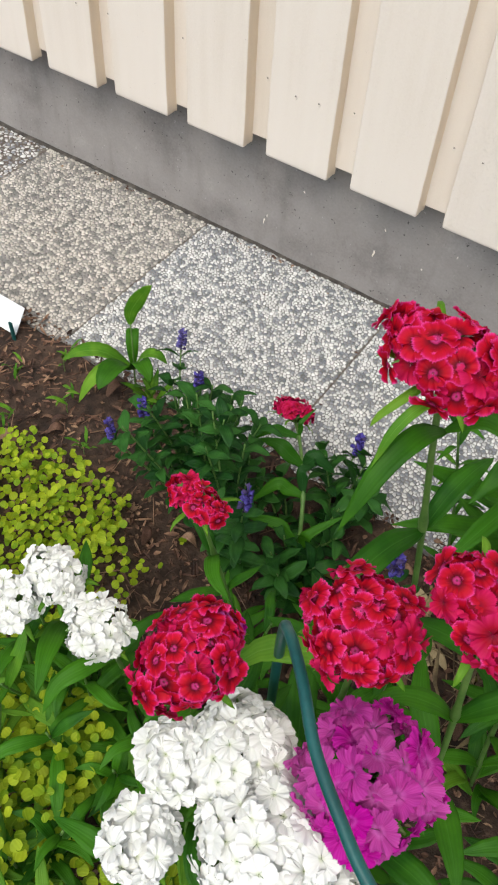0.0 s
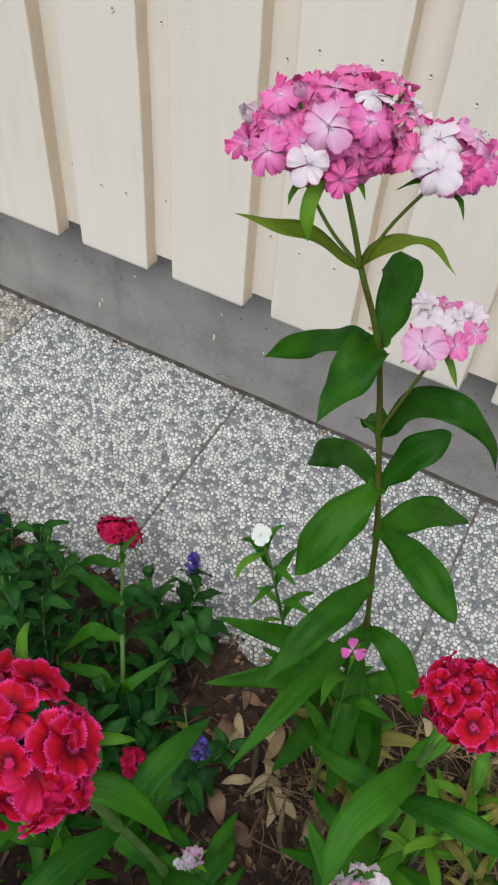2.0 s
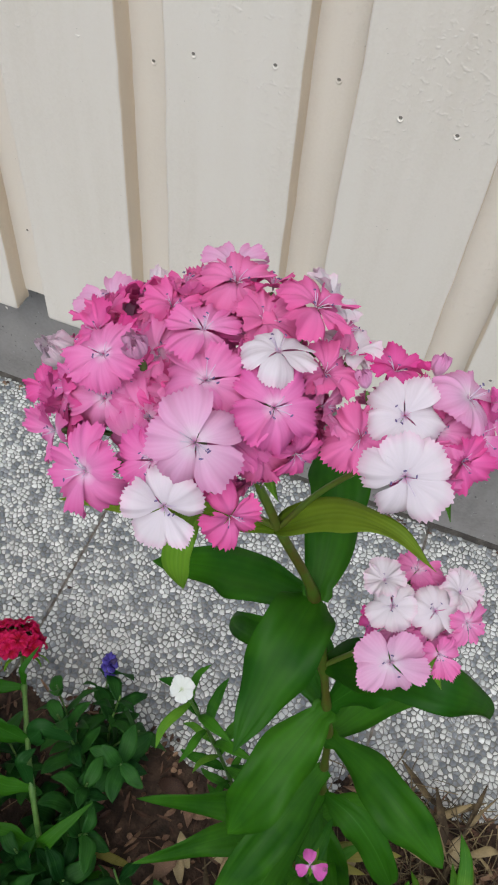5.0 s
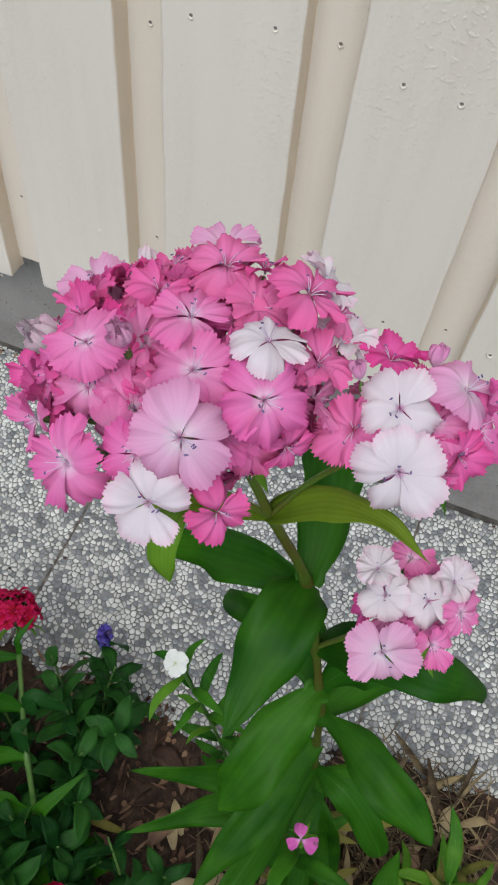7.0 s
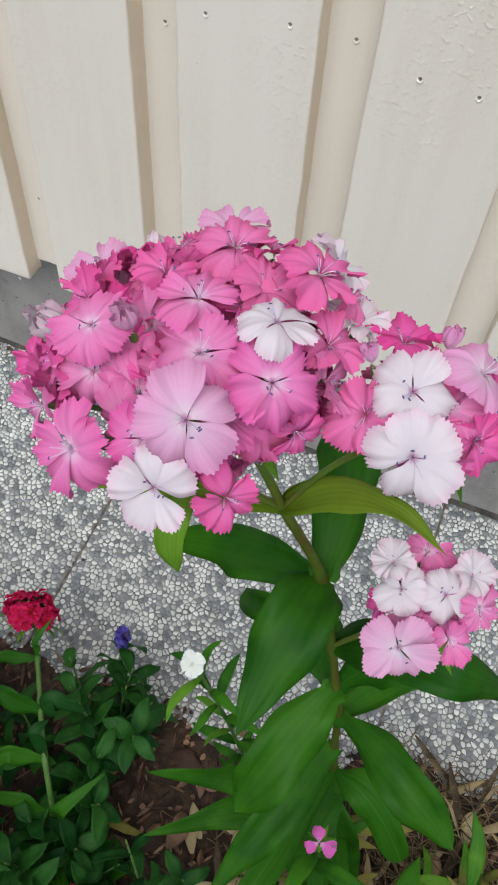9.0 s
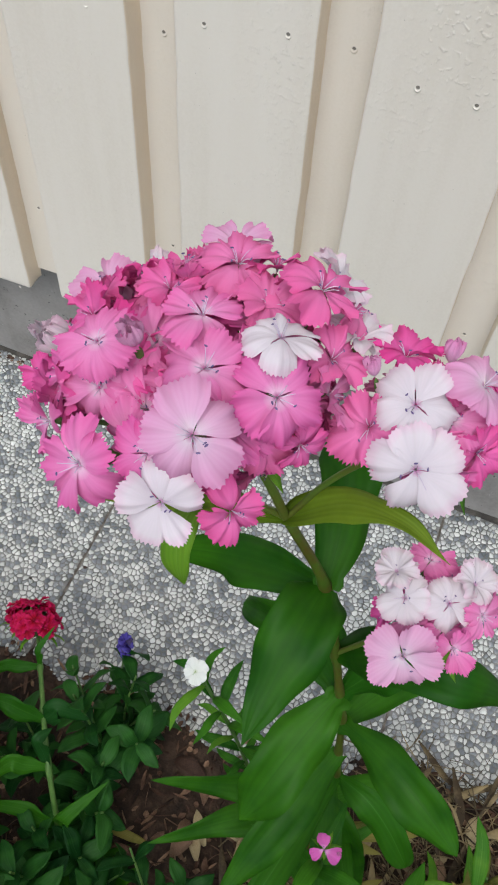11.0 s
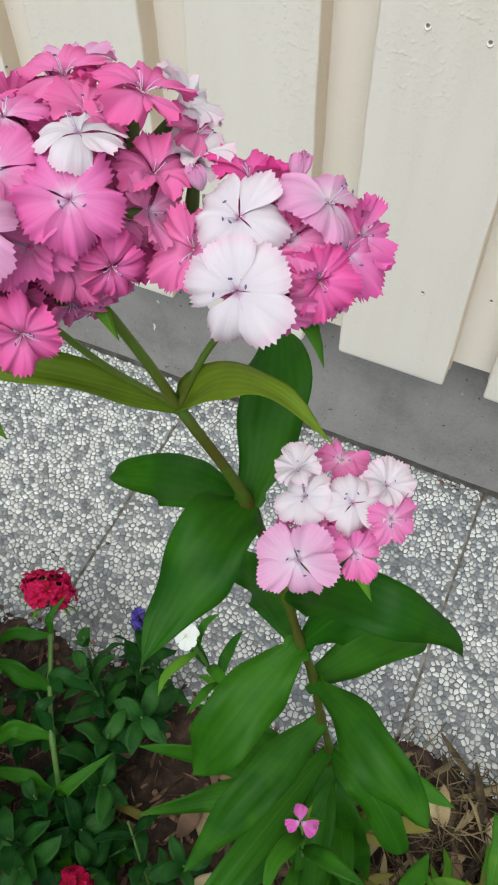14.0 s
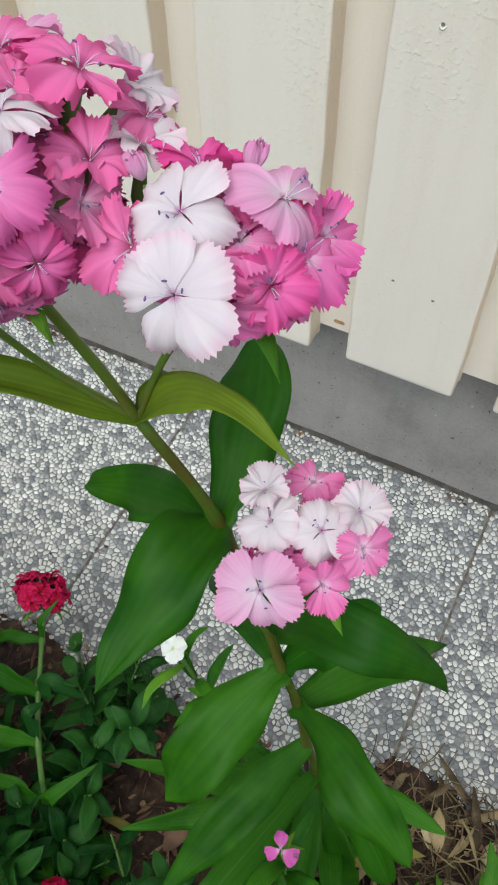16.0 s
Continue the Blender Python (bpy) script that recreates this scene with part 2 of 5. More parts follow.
M_PAINT = paint_material("cream_paint")
# board edges: yellowed paint, with the warm shade of the grooves in its colour
M_PAINT_EDGE_SHADED = paint_material("yellowed_shaded_edge_paint", ((0.61, 0.495, 0.37), (0.69, 0.575, 0.44), (0.72, 0.615, 0.48)))
def cement_material(name):
    """Trowelled cement: cloudy tones, water marks down the face, pinholes and pale flecks."""
    m, n, l = nodes_of(name)
    b = n["Principled BSDF"]
    co = n.new("ShaderNodeTexCoord")

    def field(scale, detail, stretch=(1, 1, 1)):
        mp, t = n.new("ShaderNodeMapping"), n.new("ShaderNodeTexNoise")
        mp.inputs["Scale"].default_value = stretch
        t.inputs["Scale"].default_value, t.inputs["Detail"].default_value = scale, detail
        l.new(co.outputs["Object"], mp.inputs[0]), l.new(mp.outputs[0], t.inputs["Vector"])
        return t

    def over(under, mask, lo, hi, most, colour):
        r, mx = n.new("ShaderNodeMapRange"), n.new("ShaderNodeMix")
        r.inputs[1].default_value, r.inputs[2].default_value, r.inputs[4].default_value = lo, hi, most
        mx.data_type = 'RGBA'
        l.new(mask.outputs[0], r.inputs[0]), l.new(r.outputs[0], mx.inputs["Factor"])
        l.new(under, mx.inputs[6])
        mx.inputs[7].default_value = (*colour, 1)
        return mx.outputs[2]

    cloud, fine = field(9, 9), field(240, 5)
    s = n.new("ShaderNodeMath")
    s.operation = 'MULTIPLY_ADD'
    s.inputs[1].default_value = 0.30
    l.new(fine.outputs[0], s.inputs[0]), l.new(cloud.outputs[0], s.inputs[2])
    ramp = ramp_node(n, [(0.42, (0.190, 0.174, 0.167)), (0.62, (0.262, 0.242, 0.233)), (0.78, (0.303, 0.281, 0.270)), (0.95, (0.38, 0.355, 0.342))])
    l.new(s.outputs[0], ramp.inputs[0])
    c = over(ramp.outputs[0], field(26, 4, (1, 1, 0.18)), 0.55, 0.72, 0.35, (0.15, 0.143, 0.136))
    pits = field(170, 2)
    c = over(c, pits, 0.70, 0.74, 0.85, (0.055, 0.05, 0.046))
    c = over(c, field(210, 2, (1, 1, 0.55)), 0.735, 0.77, 0.7, (0.45, 0.44, 0.42))
    l.new(c, b.inputs["Base Color"])
    b.inputs["Roughness"].default_value = 0.85
    b.inputs["Specular IOR Level"].default_value = 0.35
    bp = n.new("ShaderNodeBump")
    bp.inputs["Strength"].default_value, bp.inputs["Distance"].default_value = 0.45, 0.0012
    l.new(s.outputs[0], bp.inputs["Height"]), l.new(bp.outputs[0], b.inputs["Normal"])
    return m


M_PLINTH = cement_material("plinth_cement")
M_MORTAR = surface("slab_mortar", [(0.3, (0.10, 0.097, 0.092)), (0.7, (0.26, 0.253, 0.24))], 60, 0.95, 0.5, 700, 0.001)
M_SOIL = surface("bark_soil", [(0.25, (0.012, 0.008, 0.006)), (0.5, (0.04, 0.024, 0.016)), (0.75, (0.10, 0.06, 0.04))], 70, 0.95, 0.8, 420, 0.004)
M_LITTER = surface("leaf_litter", [(0.05, (0.022, 0.012, 0.008)), (0.35, (0.08, 0.039, 0.025)), (0.65, (0.165, 0.09, 0.056)), (0.95, (0.31, 0.195, 0.12))], 60, 0.8, 0.4, 500, 0.001, piece=0.8)
M_STRAW = surface("dry_straw", [(0.2, (0.05, 0.032, 0.016)), (0.8, (0.26, 0.195, 0.095))], 60, 0.7, 0.2, 500, 0.0005, piece=0.6)
M_STEM = surface("green_stem", [(0.3, (0.05, 0.12, 0.02)), (0.7, (0.11, 0.2, 0.045))], 60, 0.5, 0.2, 500, 0.0003, piece=0.2)
M_STEM_RED = surface("flushed_stem", [(0.35, (0.085, 0.062, 0.012)), (0.6, (0.062, 0.115, 0.012))], 35, 0.55, 0.2, 500, 0.0003, piece=0.2, spec=0.2)
M_STALK = surface("olive_stalk", [(0.35, (0.115, 0.115, 0.02)), (0.65, (0.10, 0.165, 0.022))], 40, 0.5, 0.2, 500, 0.0003, spec=0.3)
M_LEAF = leaf_material("sweet_william_leaf", (0.017, 0.083, 0.004), (0.047, 0.163, 0.006), (0.017, 0.08, 0.004), through=0.32, spread=0.28)
M_LEAF_OLIVE = leaf_material("olive_leaf", (0.11, 0.185, 0.010), (0.215, 0.30, 0.024), (0.22, 0.31, 0.05), spread=0.2)
M_LEAF_BED = leaf_material("bed_leaf", (0.017, 0.088, 0.004), (0.050, 0.178, 0.007), (0.08, 0.22, 0.03), grain=3.5)
M_LEAF_FRESH = leaf_material("fresh_leaf", (0.045, 0.16, 0.008), (0.12, 0.27, 0.018), (0.16, 0.32, 0.05), grain=3.5)
M_LEAF_YOUNG = leaf_material("young_leaf", (0.07, 0.2, 0.012), (0.16, 0.32, 0.025), (0.2, 0.36, 0.07))
M_LEAF_OLD = leaf_material("fading_leaf", (0.10, 0.12, 0.02), (0.26, 0.23, 0.055), (0.3, 0.3, 0.1), grain=4)
M_LEAF_DARK = leaf_material("dull_leaf", (0.009, 0.052, 0.008), (0.034, 0.125, 0.018), (0.05, 0.13, 0.04), grain=3, spread=0.7)
M_JENNY = leaf_material("lime_leaf", (0.17, 0.29, 0.010), (0.40, 0.49, 0.022), (0.48, 0.54, 0.06), through=0.4)
M_PINK = petal_material("pink_petal", [(0.0, (0.42, 0.10, 0.26)), (0.10, (0.73, 0.46, 0.62)), (0.32, (0.68, 0.215, 0.455)), (1.0, (0.655, 0.118, 0.36))], (0.74, 0.30, 0.56), 0.10, through=0.2)
M_ROSE = petal_material("deep_rose_petal", [(0.0, (0.30, 0.02, 0.1)), (0.3, (0.70, 0.15, 0.40)), (1.0, (0.67, 0.085, 0.305))], (0.68, 0.17, 0.42), 0.12, through=0.2)
M_PALE = petal_material("pale_pink_petal", [(0.0, (0.42, 0.12, 0.3)), (0.12, (0.68, 0.55, 0.64)), (0.4, (0.67, 0.38, 0.57)), (1.0, (0.65, 0.26, 0.48))], (0.76, 0.5, 0.68), 0.12, through=0.26)
M_BLUSH = petal_material("blush_white_petal", [(0.0, (0.45, 0.15, 0.35)), (0.12, (0.62, 0.56, 0.61)), (0.75, (0.68, 0.61, 0.655)), (1.0, (0.70, 0.51, 0.61))], (0.76, 0.64, 0.74), 0.14, through=0.22)
M_WHITE = petal_material("white_petal", [(0.0, (0.5, 0.55, 0.35)), (0.2, (0.70, 0.71, 0.655)), (1.0, (0.745, 0.745, 0.72))], (0.74, 0.76, 0.72), 0.08, through=0.14, vary=0.05)
M_RED = petal_material("crimson_petal", [(0.0, (0.16, 0.004, 0.04)), (0.07, (0.45, 0.05, 0.20)), (0.16, (0.40, 0.02, 0.12)), (0.24, (0.07, 0.0005, 0.006)), (0.42, (0.22, 0.0010, 0.010)), (0.62, (0.41, 0.002, 0.012)), (0.84, (0.46, 0.003, 0.034)), (0.93, (0.57, 0.014, 0.13)), (1.0, (0.64, 0.060, 0.28))], (0.40, 0.002, 0.03), 0.12, through=0.2, vary=0.09)
M_REDDARK = petal_material("dark_red_petal", [(0.0, (0.12, 0.004, 0.02)), (0.4, (0.32, 0.001, 0.016)), (1.0, (0.52, 0.010, 0.10))], (0.44, 0.004, 0.04), 0.12, through=0.2, vary=0.09)
M_MAGENTA = petal_material("magenta_petal", [(0.0, (0.24, 0.01, 0.16)), (0.2, (0.47, 0.06, 0.34)), (0.4, (0.39, 0.007, 0.235)), (1.0, (0.46, 0.016, 0.30))], (0.58, 0.08, 0.42), 0.22)
M_LILAC = petal_material("lilac_pink_petal", [(0.0, (0.40, 0.06, 0.28)), (0.15, (0.68, 0.34, 0.58)), (0.4, (0.62, 0.15, 0.45)), (1.0, (0.60, 0.13, 0.43))], (0.66, 0.22, 0.52), 0.12)
M_BLUE = petal_material("violet_blue_petal", [(0.0, (0.03, 0.02, 0.12)), (0.5, (0.075, 0.06, 0.30)), (1.0, (0.14, 0.12, 0.46))], (0.18, 0.13, 0.46), 0.2)
M_BLUEDARK = surface("violet_calyx", [(0.3, (0.02, 0.012, 0.05)), (0.7, (0.06, 0.04, 0.14))], 200, 0.7, 0.2, 700, 0.0004, piece=0.3)
M_STAMEN = surface("stamen", [(0.3, (0.5, 0.4, 0.55)), (0.7, (0.7, 0.6, 0.7))], 300, 0.6, 0, 500)
M_ANTHER = surface("anther", [(0.3, (0.08, 0.05, 0.16)), (0.7, (0.2, 0.14, 0.3))], 300, 0.7, 0, 500)
M_HOOP = surface("green_plastic_coat", [(0.3, (0.004, 0.045, 0.045)), (0.7, (0.01, 0.085, 0.08))], 40, 0.35, 0.15, 400, 0.0004)
M_TAG = surface("white_plastic", [(0.3, (0.7, 0.72, 0.74)), (0.7, (0.82, 0.83, 0.84))], 40, 0.4, 0.1, 300, 0.0005)


# ---- building helpers ----
BASE = {}


def from_arrays(name, verts, faces, mats, uvs=None, face_mats=None, smooth=True):
    me = bpy.data.meshes.new(name)
    me.from_pydata([tuple(v) for v in verts], [], [tuple(int(i) for i in f) for f in faces])
    for m in (mats if isinstance(mats, (list, tuple)) else [mats]):
        me.materials.append(m)
    if uvs is not None:
        layer = me.uv_layers.new(name="UVMap")
        idx = np.empty(len(me.loops), dtype=np.int32)
        me.loops.foreach_get("vertex_index", idx)
        layer.data.foreach_set("uv", np.asarray(uvs, dtype=np.float32)[idx].ravel())
    if face_mats is not None:
        me.polygons.foreach_set("material_index", np.asarray(face_mats, dtype=np.int32))
    if smooth:
        me.polygons.foreach_set("use_smooth", np.ones(len(me.polygons), dtype=bool))
    me.update()
    return me


def thing(name, at, label, category, group="", kind=""):
    ob = new(name)
    ob.empty_display_size = 0.02
    ob.location = at
    BASE[ob.name] = Vector(at)
    return tagged(ob, label, category, group, kind)


def part(name, me, parent, label="", m=None, kind=""):
    ob = new(name, me)
    ob.parent = parent
    if parent.name in BASE:
        ob.matrix_parent_inverse = Matrix.Translation(-BASE[parent.name])
    if m is not None:
        ob.matrix_basis = m
    return tagged(ob, label, kind=kind)


class Heap:
    """Collects many small meshes into one."""

    def __init__(self):
        self.v, self.f, self.uv, self.m, self.n = [], [], [], [], 0

    def add(self, v, f, uv=None, mat=0):
        v = np.asarray(v, dtype=float)
        self.v.append(v)
        self.f += [tuple(i + self.n for i in q) for q in f]
        self.uv.append(np.zeros((len(v), 2)) if uv is None else np.asarray(uv, dtype=float))
        self.m += [mat] * len(f)
        self.n += len(v)

    def mesh(self, name, mats, smooth=True):
        return from_arrays(name, np.concatenate(self.v), self.f, mats, np.concatenate(self.uv), self.m, smooth)


def unit(a):
    a = np.asarray(a, dtype=float)
    return a / max(1e-9, np.linalg.norm(a))


def spline(pts, n):
    """Catmull-Rom through the points."""
    p = np.asarray(pts, dtype=float)
    p = np.vstack([2 * p[0] - p[1], p, 2 * p[-1] - p[-2]])
    out = []
    for s in np.linspace(0, len(pts) - 1, n):
        i = min(int(s), len(pts) - 2)
        t = s - i
        a, b, c, d = p[i:i + 4]
        out.append(0.5 * (2 * b + (c - a) * t + (2 * a - 5 * b + 4 * c - d) * t * t + (3 * b - a - 3 * c + d) * t ** 3))
    return np.array(out)


def tube(pts, radii, sides=8, n=None, close=True):
    """A round stem along the points; radii are spread along it."""
    c = spline(pts, n or 4 * len(pts))
    r = np.interp(np.linspace(0, 1, len(c)), np.linspace(0, 1, len(radii)), radii)
    t = np.gradient(c, axis=0)
    t /= np.linalg.norm(t, axis=1)[:, None]
    ref = np.array([0.31, 0.88, 0.12])
    v, f = [], []
    for i in range(len(c)):
        x = unit(np.cross(t[i], ref))
        y = np.cross(t[i], x)
        for k in range(sides):
            a = 2 * math.pi * k / sides
            v.append(c[i] + r[i] * (math.cos(a) * x + math.sin(a) * y))
    for i in range(len(c) - 1):
        for k in range(sides):
            a, b = i * sides + k, i * sides + (k + 1) % sides
            f.append((a, b, b + sides, a + sides))
    if close:
        f.append(tuple(range(sides))[::-1])
        f.append(tuple(range((len(c) - 1) * sides, len(c) * sides)))
    return np.array(v), f


def blade(pts, width, up, fold=0.25, wave=0.06, seed=0, n=11, peak=0.42, thick=0.0005, cross=5, twist=0.0, point=0.9, root=0.13):
    """A leaf blade along the points, folded along its midrib, with waved margins and real thickness."""
    rnd = random.Random(seed)
    c = spline(pts, n)
    t = np.gradient(c, axis=0)
    t /= np.linalg.norm(t, axis=1)[:, None]
    s = np.linspace(0, 1, n)
    a = peak / (1 - peak)
    w = (s + 0.02) ** a * np.clip(1 - s, 0, 1) ** point
    w = width / 2 * w / w.max()
    w[0], w[1] = max(w[0], width * root), max(w[1], width * root * 1.25)
    ph, ph2 = rnd.random() * 6, rnd.random() * 6
    us = np.linspace(-1, 1, cross)
    v, uv = [], []
    for side_z in (0, 1):
        for i in range(n):
            tw = twist * s[i]
            x = unit(np.cross(t[i], up))
            z = np.cross(x, t[i])
            x, z = x * math.cos(tw) + z * math.sin(tw), z * math.cos(tw) - x * math.sin(tw)
            for u in us:
                lift = abs(u) ** 1.3 * fold * w[i] + wave * w[i] * u * u * math.sin(s[i] * 9 + (ph if u > 0 else ph2))
                edge = 1 + 0.05 * math.sin(s[i] * 17 + (ph2 if u > 0 else ph))
                th = thick * (1 - 0.7 * abs(u)) * (0.5 if side_z == 0 else -0.5)
                v.append(c[i] + x * (u * w[i] * edge) + z * (lift + th))
                uv.append((0.5 + u / 2, s[i]))
    f = []
    m = n * cross
    for i in range(n - 1):
        for k in range(cross - 1):
            p = i * cross + k
            f.append((p, p + 1, p + 1 + cross, p + cross))
            q = m + p
            f.append((q, q + cross, q + 1 + cross, q + 1))
        for k in (0, cross - 1):
            p = i * cross + k
            e = (p, p + cross, m + p + cross, m + p)
            f.append(e if k == 0 else e[::-1])
    return np.array(v), f, np.array(uv)


def frame_to(at, z, spin=0.0, size=1.0):
    """A pose at a place with its own z along a direction."""
    q = Vector(z).to_track_quat("Z", "Y").to_matrix().to_4x4()
    return Matrix.Translation(at) @ q @ Matrix.Rotation(spin, 4, 'Z') @ Matrix.Scale(size, 4)


def floret_mesh(name, mat, seed, open_=1.0, teeth=1.0, petals=5, ruffle=1.0, stamens=True, half=(33, 43), roll_most=0.35, lift=(-0.1, 0.45), curl=(-0.75, 0.3), calyx=True):
    """One floret, 21 mm wide, facing +z: fan-shaped toothed petals, each bent and tilted its own way, stamens, and the calyx tube behind."""
    rnd = random.Random(seed)
    h = Heap()
    nr, na = 8, 25
    for p in range(petals):
        a0 = 2 * math.pi * (p + rnd.uniform(-0.12, 0.12)) / petals
        wide = radians(rnd.uniform(*half))
        length = 0.0108 * rnd.uniform(0.90, 1.08)
        rise, bend = rnd.uniform(*lift) + 1.15 * (1 - open_), rnd.uniform(*curl) * open_
        roll, cup = rnd.uniform(-roll_most, roll_most), rnd.uniform(-0.25, 0.35)
        ph, ph2, ph3 = (rnd.random() * 6.28 for _ in range(3))
        saw = [rnd.uniform(0.35, 1.5) * (1 if k % 2 else -1) for k in range(na)]
        lobe = [rnd.uniform(0.92, 1.04) for _ in range(5)]
        layer = 0.0010 * ((p * 2) % 5) / 4
        v, uv = [], []
        for i in range(nr):
            q = i / (nr - 1)
            angle = rise + bend * q ** 1.6
            for k in range(na):
                u = 2 * k / (na - 1) - 1
                tooth = 0.042 * teeth * saw[k] * max(0, q - 0.78) / 0.22
                body = np.interp(u, (-1, -0.5, 0, 0.5, 1), lobe)
                r = 0.0003 + length * (q * (1 - 0.16 * abs(u) ** 3) * (1 + (body - 1) * q) + tooth)
                fan = a0 + u * wide * (0.66 + 0.34 * min(1, q / 0.5) ** 0.8) * (1 - 0.14 * max(0, q - 0.72) / 0.28)
                flare = ruffle * q ** 2.4 * (0.00045 * math.sin(u * 3.1 + ph) + 0.0007 * math.sin(u * 6.3 + ph2) + 0.00035 * math.sin(u * 12 + ph3))
                side = (roll * u * 0.0048 + cup * u * u * 0.0055) * q + flare
                out = r * math.cos(angle) - side * math.sin(angle)
                v.append((out * math.cos(fan), out * math.sin(fan), r * math.sin(angle) + side * math.cos(angle) + layer * q))
                uv.append((q, 0.5 + u / 2 + p))
        f = [(i * na + k, (i + 1) * na + k, (i + 1) * na + k + 1, i * na + k + 1) for i in range(nr - 1) for k in range(na - 1)]
        h.add(v, f, uv, 0)
    for k in range(6 if stamens else 0):
        a = rnd.random() * 6.28
        r1 = rnd.uniform(0.0014, 0.0040)
        tip = (r1 * math.cos(a), r1 * math.sin(a), rnd.uniform(0.002, 0.0042))
        h.add(*tube([(0, 0, -0.001), (tip[0] * 0.5, tip[1] * 0.5, 0.0018), tip], [0.00012, 0.00008], 4, 4), mat=2)
        b = np.array(tip)
        if k < 3:
            e = np.array([math.cos(a + 1.2), math.sin(a + 1.2), 0.2]) * 0.00042
            h.add(*tube([b - e, b, b + e], [0.00014, 0.00024, 0.00014], 5, 5), mat=3)
    if calyx:
        h.add(*tube([(0, 0, -0.0014), (0, 0, -0.005), (0, 0, -0.012), (0, 0, -0.016)], [0.0005, 0.0016, 0.0021, 0.0008], 7, 7), mat=1)
    return h.mesh(name, [mat, M_STEM, M_STAMEN, M_ANTHER])


OPEN, BUD, CUP = (0, 1, 2, 4, 5), 3, 6  # places of the shapes in each list below
KINDS = {}
for i_kind, (key, mat) in enumerate((("pink", M_PINK), ("rose", M_ROSE), ("pale", M_PALE), ("blush", M_BLUSH), ("white", M_WHITE), ("red", M_RED), ("darkred", M_REDDARK), ("magenta", M_MAGENTA))):
    soft = key in ("pink", "rose", "pale", "blush")
    make = dict(teeth={"white": 0.5, "blush": 0.75, "pale": 0.7, "pink": 1.2, "rose": 1.3}.get(key, 1.0), ruffle={"pink": 1.5, "rose": 1.9, "pale": 0.9, "blush": 0.9, "magenta": 1.9, "red": 0.95, "white": 0.9}.get(key, 1.3), stamens=soft,
                half=(37, 45) if soft else (41, 47), roll_most=0.36 if soft else 0.13, lift=(0.0, 0.42) if soft else (0.02, 0.16) if key in ("red", "white") else (0.10, 0.30), curl=(-0.75, 0.1) if soft else (-0.32, 0.0) if key in ("red", "white") else (-0.5, -0.1))
    shapes = [floret_mesh("floret_" + key, mat, 10 * i_kind + k, open_=(1.0, 0.95, 0.85, 1.0, 0.9)[k], **make) for k in range(5)]
    bud = floret_mesh("bud_" + key, mat, 10 * i_kind + 5, open_=0.5, **{**make, "stamens": False, "petals": 6, "half": (46, 56), "ruffle": 1.5, "lift": (0.0, 0.25), "curl": (0.9, 1.7)})
    cup = floret_mesh("cup_" + key, mat, 10 * i_kind + 6, open_=0.66, **{**make, "petals": 6, "half": (42, 50), "ruffle": 1.8, "curl": (-1.0, -0.3)})
    KINDS[key] = [*shapes[:3], bud, *shapes[3:], cup]
KINDS["trio"] = [floret_mesh("floret_trio", M_LILAC, 99, petals=3, teeth=0.5, half=(36, 42), lift=(0.1, 0.3))]


def flower_head(plant, centre, axis, radii, n, kinds, size=1.0, seed=0, cover=0.62, stem_from=None, label="", bracts=5, fixed=(), tumble=0.3):
    """A domed head: branching stalks and pointed bracts in one mesh, each floret a piece of its own."""
    rnd = random.Random(seed)
    axis = unit(axis)
    x = unit(np.cross(axis, (0.2, 0.9, 0.3)))
    y = np.cross(axis, x)
    c = np.array(centre, dtype=float)
    foot = np.array(stem_from, dtype=float) if stem_from is not None else c - axis * radii[2] * 1.5
    spots = []
    for i in range(n):
        h = 1 - 2 * cover * (i + 0.5) / n
        a = i * 2.39996 + rnd.uniform(-0.25, 0.25)
        q = math.sqrt(max(0, 1 - h * h))
        d = x * (q * math.cos(a)) + y * (q * math.sin(a)) + axis * h
        e = c + x * (radii[0] * q * math.cos(a)) + y * (radii[1] * q * math.sin(a)) + axis * (radii[2] * h)
        nn = unit(x * (q * math.cos(a) / radii[0]) + y * (q * math.sin(a) / radii[1]) + axis * (h / radii[2]))
        nn = unit(nn + tumble * np.array([rnd.uniform(-1, 1) for _ in range(3)]))
        k = rnd.choices([w[0] for w in kinds], [w[1] for w in kinds])[0]
        spots.append((e + nn * rnd.uniform(-0.0045, 0.003), nn, k, size * rnd.uniform(0.88, 1.12), rnd.choice(OPEN + (CUP,))))
    heap = Heap()
    for e, nn, k, sz, kind in spots + list(fixed):
        e, nn = np.array(e), unit(nn)
        b = e - nn * 0.015 * sz
        heap.add(*tube([foot, (foot * 0.55 + b * 0.45) - axis * 0.002, b], [0.0011, 0.0007], 5, 5), mat=0)
    for k in range(bracts):
        a = 2 * math.pi * (k + rnd.random() * 0.6) / bracts
        d = x * math.cos(a) + y * math.sin(a)
        p = c - axis * radii[2] * 0.35
        out = p + d * radii[0] * rnd.uniform(0.75, 1.15) - axis * rnd.uniform(0.0, 0.012)
        bl = blade([foot, (foot + out) / 2 + axis * 0.002, out, out + d * 0.006 - axis * 0.006], 0.005, axis, 0.3, 0.05, seed + k, 7, 0.35, 0.0004, 3)
        heap.add(bl[0], bl[1], bl[2], 1)
    head = part("flower_head", heap.mesh("flower_head", [M_STEM, M_LEAF_YOUNG]), plant, label)
    for e, nn, k, sz, kind in spots + list(fixed):
        part("floret", KINDS[k][kind], head, m=frame_to(e, nn, rnd.random() * 6.28, sz))
    return head


